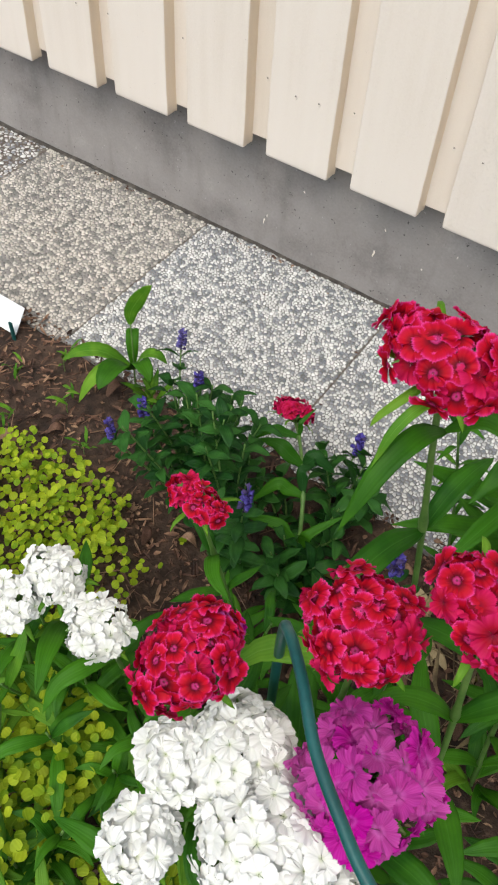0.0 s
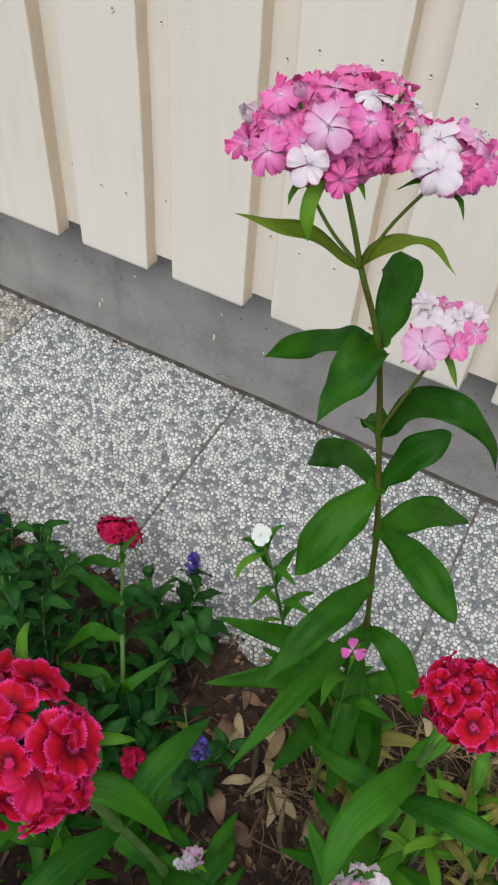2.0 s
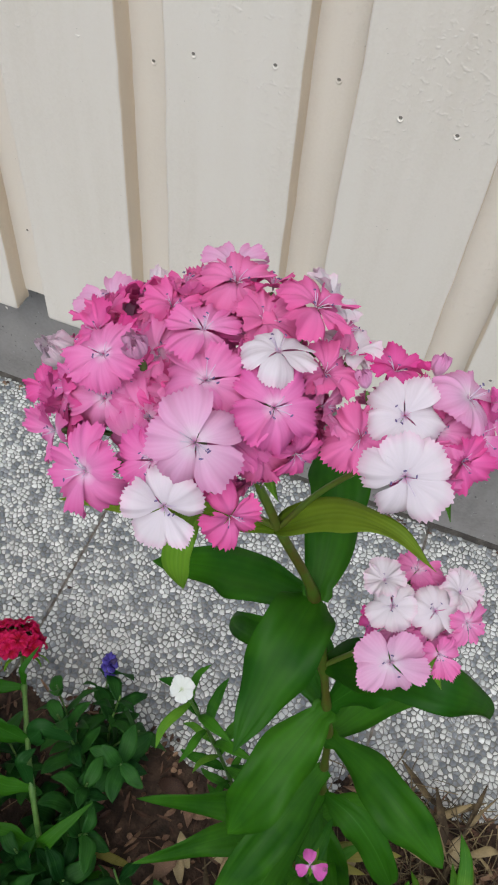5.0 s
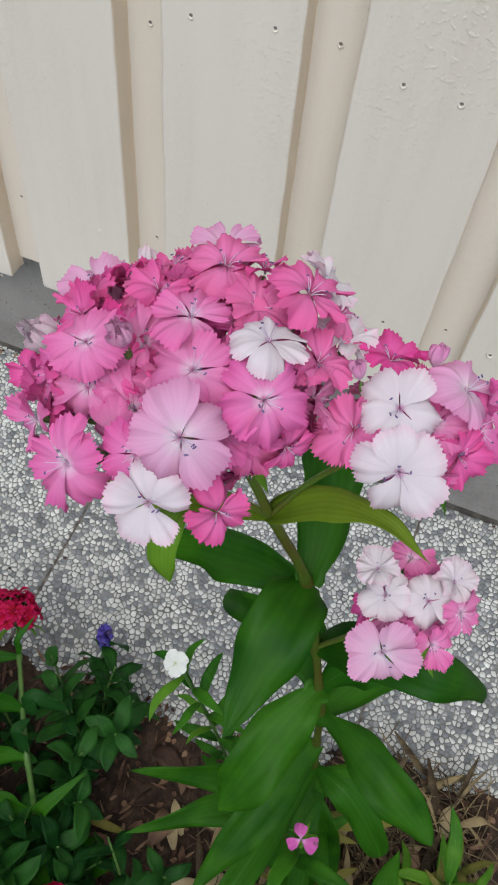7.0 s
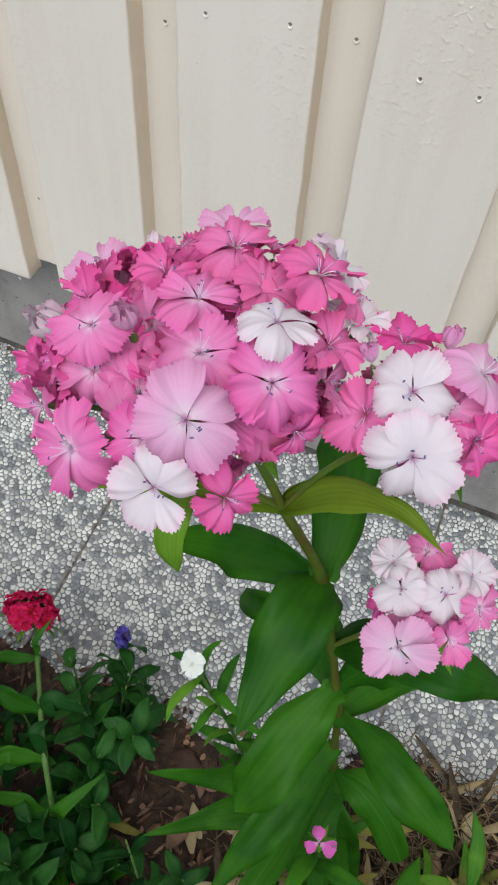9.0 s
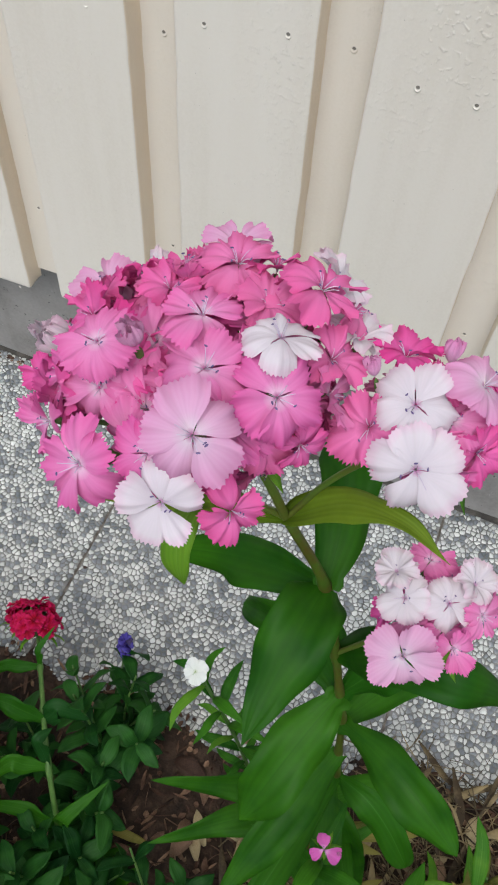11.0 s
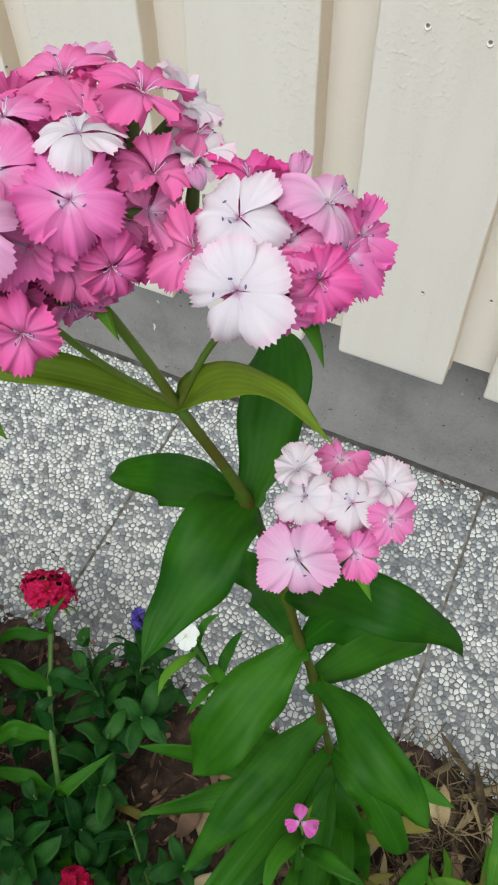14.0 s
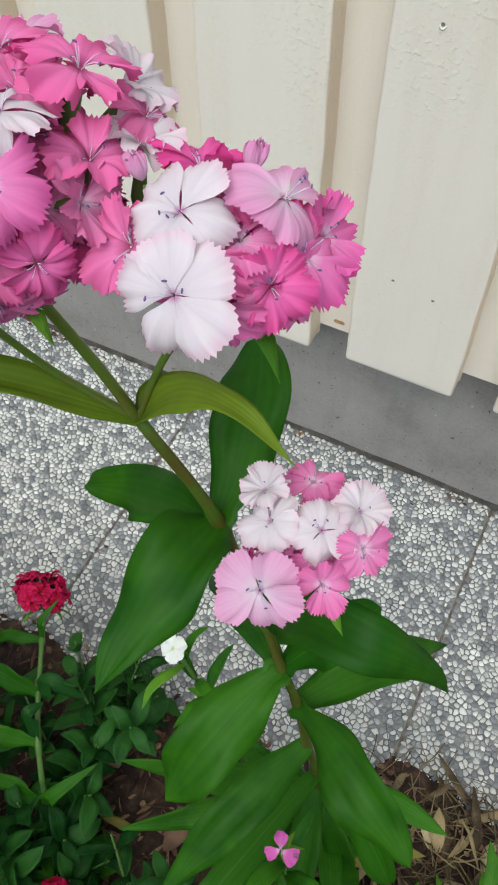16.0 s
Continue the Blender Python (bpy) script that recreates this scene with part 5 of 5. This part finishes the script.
# salvia-like plants with violet spikes
def spike(plant, foot, tip, seed, r=0.010):
    rnd = random.Random(seed)
    foot, tip = np.array(foot), np.array(tip)
    heap = Heap()
    heap.add(*tube([foot, (foot + tip) / 2, tip], [0.001, 0.0006], 5, 5), mat=1)
    ax = unit(tip - foot)
    for k in range(34):
        s = rnd.uniform(0.15, 1)
        a = rnd.random() * 6.28
        d = unit(np.array([math.cos(a), math.sin(a), 0.3]) )
        o = foot + (tip - foot) * s
        bl = blade([o, o + d * r * 0.6 + ax * 0.002, o + d * r * (1.2 - 0.5 * s)], r * 0.7, ax, 0.3, 0.1, seed + k, 5, 0.6, 0.0003, 3)
        heap.add(bl[0], bl[1], bl[2], 0 if rnd.random() < 0.75 else 1)
    return part("flower_spike", heap.mesh("flower_spike", [M_BLUE, M_BLUEDARK]), plant)


def salvia(base, tops, seed, spikes=(), pairs=8, size=0.031):
    rnd = random.Random(seed)
    plant = thing("salvia", base, "bushy dark green salvia with small violet-blue flower spikes", "plant", "salvias in the bed")
    for i, t in enumerate(tops):
        b, t = np.array(base) + (rnd.uniform(-0.015, 0.015), rnd.uniform(-0.015, 0.015), 0), np.array(t)
        pts = [b, (b + t) / 2 + (rnd.uniform(-0.01, 0.01), rnd.uniform(-0.01, 0.01), 0.01), t]
        stalk(plant, pts, 0.0016, 0.001)
        leafy(plant, pts, pairs, size, L_SALV, seed + 3 * i, 0.1, 1.0)
        if i in spikes:
            spike(plant, t - (0, 0, 0.004), t + (rnd.uniform(-0.006, 0.006), rnd.uniform(-0.004, 0.004), 0.034), seed + i, 0.0078 if seed < 203 else 0.0100)
    return plant


salvia((-0.02, 0.47, -0.01), [(-0.138, 0.578, 0.16), (-0.04, 0.56, 0.15), (-0.128, 0.4217, 0.135), (0.0, 0.50, 0.21), (-0.07, 0.50, 0.19), (-0.107, 0.4611, 0.150), (-0.03, 0.47, 0.24), (-0.10, 0.46, 0.18), (0.03, 0.52, 0.18), (-0.05, 0.53, 0.19), (-0.065, 0.521, 0.178), (-0.11, 0.52, 0.17), (-0.015, 0.545, 0.17), (0.02, 0.455, 0.245), (-0.085, 0.40, 0.21)], 201, (0, 2, 5, 10), 10)
salvia((0.07, 0.42, -0.01), [(0.111, 0.36, 0.26), (0.04, 0.47, 0.2), (0.02, 0.42, 0.23), (0.06, 0.38, 0.22), (0.0, 0.46, 0.24), (0.03, 0.50, 0.14), (0.03, 0.39, 0.20)], 202, (0,), 9)
salvia((0.14, 0.56, -0.01), [(0.112, 0.646, 0.055), (0.176, 0.552, 0.115), (0.08, 0.60, 0.10), (0.14, 0.62, 0.08), (0.10, 0.57, 0.12), (0.17, 0.60, 0.06)], 203, (0,), 6, 0.036)
salvia((0.10, 0.50, -0.01), [(0.055, 0.54, 0.08), (0.15, 0.53, 0.09), (0.05, 0.49, 0.10), (0.17, 0.49, 0.09)], 205, (), 6, 0.035)
salvia((0.150, 0.425, -0.01), [(0.115, 0.455, 0.09), (0.140, 0.400, 0.10), (0.165, 0.450, 0.07), (0.185, 0.425, 0.06), (0.120, 0.415, 0.11), (0.205, 0.455, 0.05)], 206, (), 6, 0.036)
salvia((0.24, 0.44, -0.01), [(0.265, 0.405, 0.225), (0.21, 0.47, 0.12), (0.27, 0.46, 0.12)], 204, (0,), 4)


# lime-green creeping cover
def jenny():
    rnd = random.Random(31)
    heap = Heap()
    for k in range(11000):
        x, y = rnd.uniform(-0.5, 0.24), rnd.uniform(-0.15, 0.42)
        if noise.noise(Vector((x * 7, y * 7, 9))) + 0.25 - 1.2 * max(0, x - 0.0) - 6 * max(0, x + 0.02) * max(0, y - 0.15) - 1.5 * max(0, y - 0.36) < rnd.random() * 0.4 - 0.1:
            continue
        if x > -0.01 and y > 0.24:
            continue
        z = soil_height(x, y) + rnd.uniform(0.01, 0.07 + (0.10 if y < 0.2 else 0))
        if k % 5 == 0:  # taller tufts at the front of the bed
            x, y = rnd.uniform(-0.06, 0.14), rnd.uniform(-0.06, 0.14)
            z = rnd.uniform(0.10, 0.22)
        r = rnd.uniform(0.0036, 0.0064)
        nrm = unit((rnd.uniform(-0.6, 0.6), rnd.uniform(-0.8, 0.4), 1))
        u = unit(np.cross(nrm, (rnd.uniform(-1, 1), rnd.uniform(-1, 1), 0)))
        w = np.cross(nrm, u)
        c = np.array((x, y, z))
        v = [c - nrm * 0.0012]
        uv = [(0.62, 0.5)]
        for a in range(8):
            an = 2 * math.pi * a / 8
            q = 1 + 0.12 * math.cos(an)
            v.append(c + u * (r * q * math.cos(an)) + w * (r * 0.92 * math.sin(an)) + nrm * rnd.uniform(-0.0008, 0.0012))
            uv.append((0.62 + 0.3 * math.cos(an), 0.5 + 0.4 * math.sin(an)))
        heap.add(v, [(0, 1 + a, 1 + (a + 1) % 8) for a in range(8)], uv)
    return heap.mesh("creeping_cover", M_JENNY)


tagged(new("creeping_cover", jenny()), "low lime-yellow creeping cover with small round leaves", "ground cover", kind="stuff")


def litter():
    rnd = random.Random(77)
    heap = Heap()
    for k in range(9000):
        x = rnd.uniform(-0.7, 0.7)
        y = rnd.uniform(-0.1, 0.668 if x > 0.38 else 0.622)
        z = soil_height(x, y) + rnd.uniform(0.001, 0.008)
        if y > 0.6:
            z = max(z, 0.003)
        a, l, w = rnd.random() * 6.28, rnd.uniform(0.004, 0.009) if k % 3 else rnd.uniform(0.009, 0.024), rnd.uniform(0.0015, 0.007)
        d = np.array([math.cos(a), math.sin(a), rnd.uniform(-0.4, 0.4)])
        s = unit(np.cross(d, (rnd.uniform(-0.5, 0.5), rnd.uniform(-0.5, 0.5), 1)))
        up = np.cross(s, d)
        c = np.array((x, y, z))
        v = []
        for i, t in enumerate((-0.5, -0.1, 0.25, 0.5)):
            ww = w * (0.35, 1.0, 0.8, 0.2)[i] / 2
            for q in (-1, 0, 1):
                v.append(c + d * l * t + s * ww * q * rnd.uniform(0.7, 1.2) + up * (0.0012 * abs(q) + rnd.uniform(-0.0008, 0.0008)))
        f = [(i * 3 + j, i * 3 + j + 1, i * 3 + j + 4, i * 3 + j + 3) for i in range(3) for j in range(2)]
        heap.add(v, f)
    for k in range(420):
        x, y, a, ln = rnd.uniform(-0.6, 0.6), rnd.uniform(0.2, 0.61), rnd.random() * 6.28, rnd.uniform(0.01, 0.045)
        c, d = np.array((x, y, soil_height(x, y) + rnd.uniform(0.004, 0.010))), np.array([math.cos(a), math.sin(a), rnd.uniform(-0.15, 0.15)]) * ln / 2
        heap.add(*tube([c - d, c + (rnd.uniform(-0.003, 0.003), rnd.uniform(-0.003, 0.003), 0.001), c + d], [rnd.uniform(0.0004, 0.0011), 0.0004], 4, 5))
    return heap.mesh("leaf_litter", M_LITTER, False)


tagged(new("leaf_litter", litter()), "brown crumbled bark and dead leaf litter on the soil", "leaf litter", kind="stuff")

# plant support: dark green coated wire hoop
hoop = thing("plant_support", (0.27, 0.13, -0.01), "dark green coated metal hoop that props the flowers up", "plant support")
hv, hf = tube([(0.262, 0.19, -0.02), (0.262, 0.17, 0.30), (0.268, 0.150, 0.53), (0.2755, 0.140, 0.570), (0.294, 0.121, 0.578), (0.315, 0.098, 0.578), (0.338, 0.080, 0.578), (0.361, 0.065, 0.578), (0.40, 0.048, 0.578), (0.45, 0.045, 0.57), (0.49, 0.06, 0.53), (0.51, 0.07, 0.40), (0.515, 0.07, -0.02)], [0.0030], 10, 90)
for hx, hy in ((0.262, 0.19), (0.515, 0.07)):
    part("foot_peg", from_arrays("foot_peg", *tube([(hx, hy, -0.03), (hx, hy, 0.0), (hx, hy, 0.012)], [0.0044, 0.0046], 10, 6), M_HOOP), hoop)
part("hoop", from_arrays("hoop", hv, hf, M_HOOP), hoop)


# thin shoot with one small white flower, beside the tall plant
slim = thing("sweet_william", (0.30, 0.570, -0.01), "slender sweet william shoot with one small white flower", "flower", "sweet williams")
SLIM = [(0.30, 0.570, -0.01), (0.283, 0.573, 0.10), (0.262, 0.576, 0.20), (0.237, 0.577, 0.295), (0.2285, 0.577, 0.314)]
stalk(slim, SLIM, 0.0018, 0.0012, [0.3, 0.55, 0.8])
leafy(slim, SLIM, 10, 0.040, L_SW + L_SWY[:1], 63, 0.08, 0.8)
flower_head(slim, (0.2280, 0.577, 0.318), (0, -0.5, 1), (0.002, 0.002, 0.002), 0, WHITE, 0.6, 64, stem_from=(0.2285, 0.577, 0.308), bracts=6,
            fixed=[((0.2286, 0.5760, 0.3225), (-0.1, -0.6, 0.8), "white", 0.95, 0)])

# little pink flowers low on the tall plant
mini = thing("sweet_william", (0.36, 0.50, -0.01), "thin side shoot with tiny single pink flowers", "flower", "sweet williams")
stalk(mini, [(0.36, 0.50, -0.01), (0.358, 0.495, 0.2), (0.352, 0.494, 0.356)], 0.0014, 0.0009)
leafy(mini, [(0.36, 0.50, -0.01), (0.358, 0.495, 0.2), (0.352, 0.494, 0.356)], 4, 0.05, L_SW, 66, 0.3, 0.95)
flower_head(mini, (0.352, 0.493, 0.360), (0, -0.5, 1), (0.004, 0.004, 0.002), 0, WHITE, 0.5, 65, stem_from=(0.352, 0.494, 0.354), bracts=4,
            fixed=[((0.3509, 0.493, 0.3640), (-0.1, -0.6, 0.8), "trio", 0.95, 0), ((0.359, 0.494, 0.366), (0.3, -0.3, 0.8), "pale", 0.3, 3)])

# broad-leaved seedling at the slab edge, with one bright upright leaf
seed_plant = thing("seedling", (-0.235, 0.585, -0.01), "broad-leaved green seedling with one bright upright leaf", "plant")
stalk(seed_plant, [(-0.235, 0.585, -0.01), (-0.24, 0.592, 0.06), (-0.245, 0.598, 0.13)], 0.0016, 0.001)
leaf(seed_plant, [(-0.247, 0.598, 0.128), (-0.243, 0.600, 0.155), (-0.222, 0.602, 0.195), (-0.203, 0.602, 0.222)], 0.022, (0.2, -1, 0.35), M_LEAF_YOUNG, fold=0.15)
for k, (dx, dy, dz, wd) in enumerate(((-0.085, -0.06, 0.03, 0.03), (0.01, -0.085, 0.05, 0.036), (-0.03, -0.09, 0.0, 0.026), (0.06, -0.03, 0.05, 0.026), (0.05, 0.02, 0.04, 0.02), (-0.03, 0.04, 0.05, 0.02))):
    leaf(seed_plant, [(-0.238, 0.588, 0.05), (-0.238 + dx * 0.4, 0.588 + dy * 0.4, 0.075 + dz * 0.3), (-0.238 + dx * 0.75, 0.588 + dy * 0.75, 0.065 + dz * 0.6), (-0.238 + dx, 0.588 + dy, 0.035 + dz)], wd, (0, 0, 1), M_LEAF if k % 2 else M_LEAF_YOUNG, seed=k)
rosette(seed_plant, (-0.20, 0.575, 0.0), 16, 0.045, L_SWY, 91, 0.6)

# small weeds on the open soil
for k, (x, y) in enumerate(((-0.40, 0.50), (-0.34, 0.42), (-0.30, 0.50), (-0.45, 0.42), (-0.22, 0.45), (-0.36, 0.56))):
    weed = thing("weed", (x, y, -0.01), "tiny pale green weed seedling on bare soil", "weed", "weeds")
    stalk(weed, [(x, y, -0.012), (x, y, 0.004), (x + 0.002, y, 0.015)], 0.0008, 0.0005)
    rosette(weed, (x, y, 0.004), 6, 0.028, L_SWY, 500 + k, 0.7)

# white plastic plant label half in view at the edge of the bed
tag = thing("plant_label", (-0.50, 0.562, -0.01), "blank white plastic plant label stuck in the soil", "plant label")
part("label_card", slab_box(-0.56, -0.468, 0.560, 0.5625, 0.004, 0.052, 0.001, "label_card", M_TAG), tag, m=Matrix.Translation((-0.5, 0.56, 0.0)) @ Matrix.Rotation(radians(-38), 4, 'X') @ Matrix.Translation((0.5, -0.56, 0.0)))
part("label_stake", slab_box(-0.476, -0.468, 0.560, 0.5635, -0.03, 0.03, 0.001, "label_stake", M_HOOP), tag)


def straw():
    """Dry stalks and withered blades lying in a tangle."""
    rnd = random.Random(15)
    heap = Heap()
    for k in range(430):
        x, y = (rnd.gauss(0.50, 0.06), rnd.gauss(0.58, 0.055)) if k % 3 else (rnd.gauss(0.40, 0.05), rnd.gauss(0.50, 0.05))
        if not -0.1 < y < 0.69:
            continue
        a, ln = rnd.random() * 6.28, rnd.uniform(0.02, 0.075)
        z = max(soil_height(x, y), 0) + rnd.uniform(0.004, 0.02)
        d = np.array([math.cos(a), math.sin(a), rnd.uniform(-0.15, 0.15)]) * ln
        c = np.array([x, y, z])
        q = np.array([rnd.uniform(-1, 1), rnd.uniform(-1, 1), rnd.uniform(0, 1)]) * ln * 0.12
        if rnd.random() < 0.82:
            r = rnd.uniform(0.0004, 0.0009)
            heap.add(*tube([c - d / 2, c + q, c + d / 2], [r, r * 0.7], 4, 6), mat=0)
        else:
            bl = blade([c - d / 2, c + q, c + q + d * 0.2, c + d / 2], rnd.uniform(0.004, 0.010), (0.2, 0.1, 1), 0.5, 0.3, k, 6, 0.4, 0.0003, 3)
            heap.add(bl[0], bl[1], bl[2], 0)
    return heap.mesh("dry_stalks", M_STRAW)


tagged(new("dry_stalks", straw()), "tangle of dry straw-coloured stalks and withered blades", "dry stalks", kind="stuff")

# larger dead leaves on the soil
L_DEAD = stock_leaves(M_LITTER, 0.5, 0.9, 3, 55)
rd = random.Random(88)
for k in range(46):
    x, y = (rd.uniform(0.12, 0.5), rd.uniform(0.38, 0.59)) if k < 26 else (rd.uniform(-0.45, 0.05), rd.uniform(0.38, 0.60))
    a = rd.random() * 6.28
    dead = thing("dead_leaf", (x, y, soil_height(x, y) + 0.004), "curled brown dead leaf lying on the soil", "dead leaf", "dead leaves on the soil")
    part("leaf_blade", rd.choice(L_DEAD), dead, m=along((x, y, max(soil_height(x, y), -0.02) + 0.006), (math.cos(a), math.sin(a), rd.uniform(-0.1, 0.2)), (rd.uniform(-0.5, 0.5), rd.uniform(-0.5, 0.5), 1), rd.uniform(0.018, 0.042)))

# pale husks and yellowing leaves caught round the foot of the tall plant
M_HUSK = surface("pale_dry_leaf", [(0.1, (0.17, 0.11, 0.055)), (0.5, (0.36, 0.27, 0.14)), (0.9, (0.52, 0.43, 0.26))], 50, 0.75, 0.3, 500, 0.0006, piece=0.5)
L_HUSK = stock_leaves(M_HUSK, 0.34, 0.9, 3, 65)
for k in range(34):
    x, y = (rd.gauss(0.355, 0.05), rd.gauss(0.495, 0.035)) if k < 24 else (rd.gauss(0.46, 0.05), rd.gauss(0.55, 0.04))
    y = min(y, 0.60)
    a = rd.random() * 6.28
    yellow = k % 5 == 0
    husk = thing("dead_leaf", (x, y, soil_height(x, y) + 0.004), "yellowing fallen leaf on the soil" if yellow else "pale straw-coloured dry leaf on the soil", "dead leaf", "dead leaves on the soil")
    part("leaf_blade", rd.choice(L_OLD if yellow else L_HUSK), husk, m=along((x, y, max(soil_height(x, y), -0.02) + 0.009), (math.cos(a), math.sin(a), rd.uniform(-0.1, 0.3)), (rd.uniform(-0.6, 0.6), rd.uniform(-0.8, 0.2), 1), rd.uniform(0.022, 0.048)))
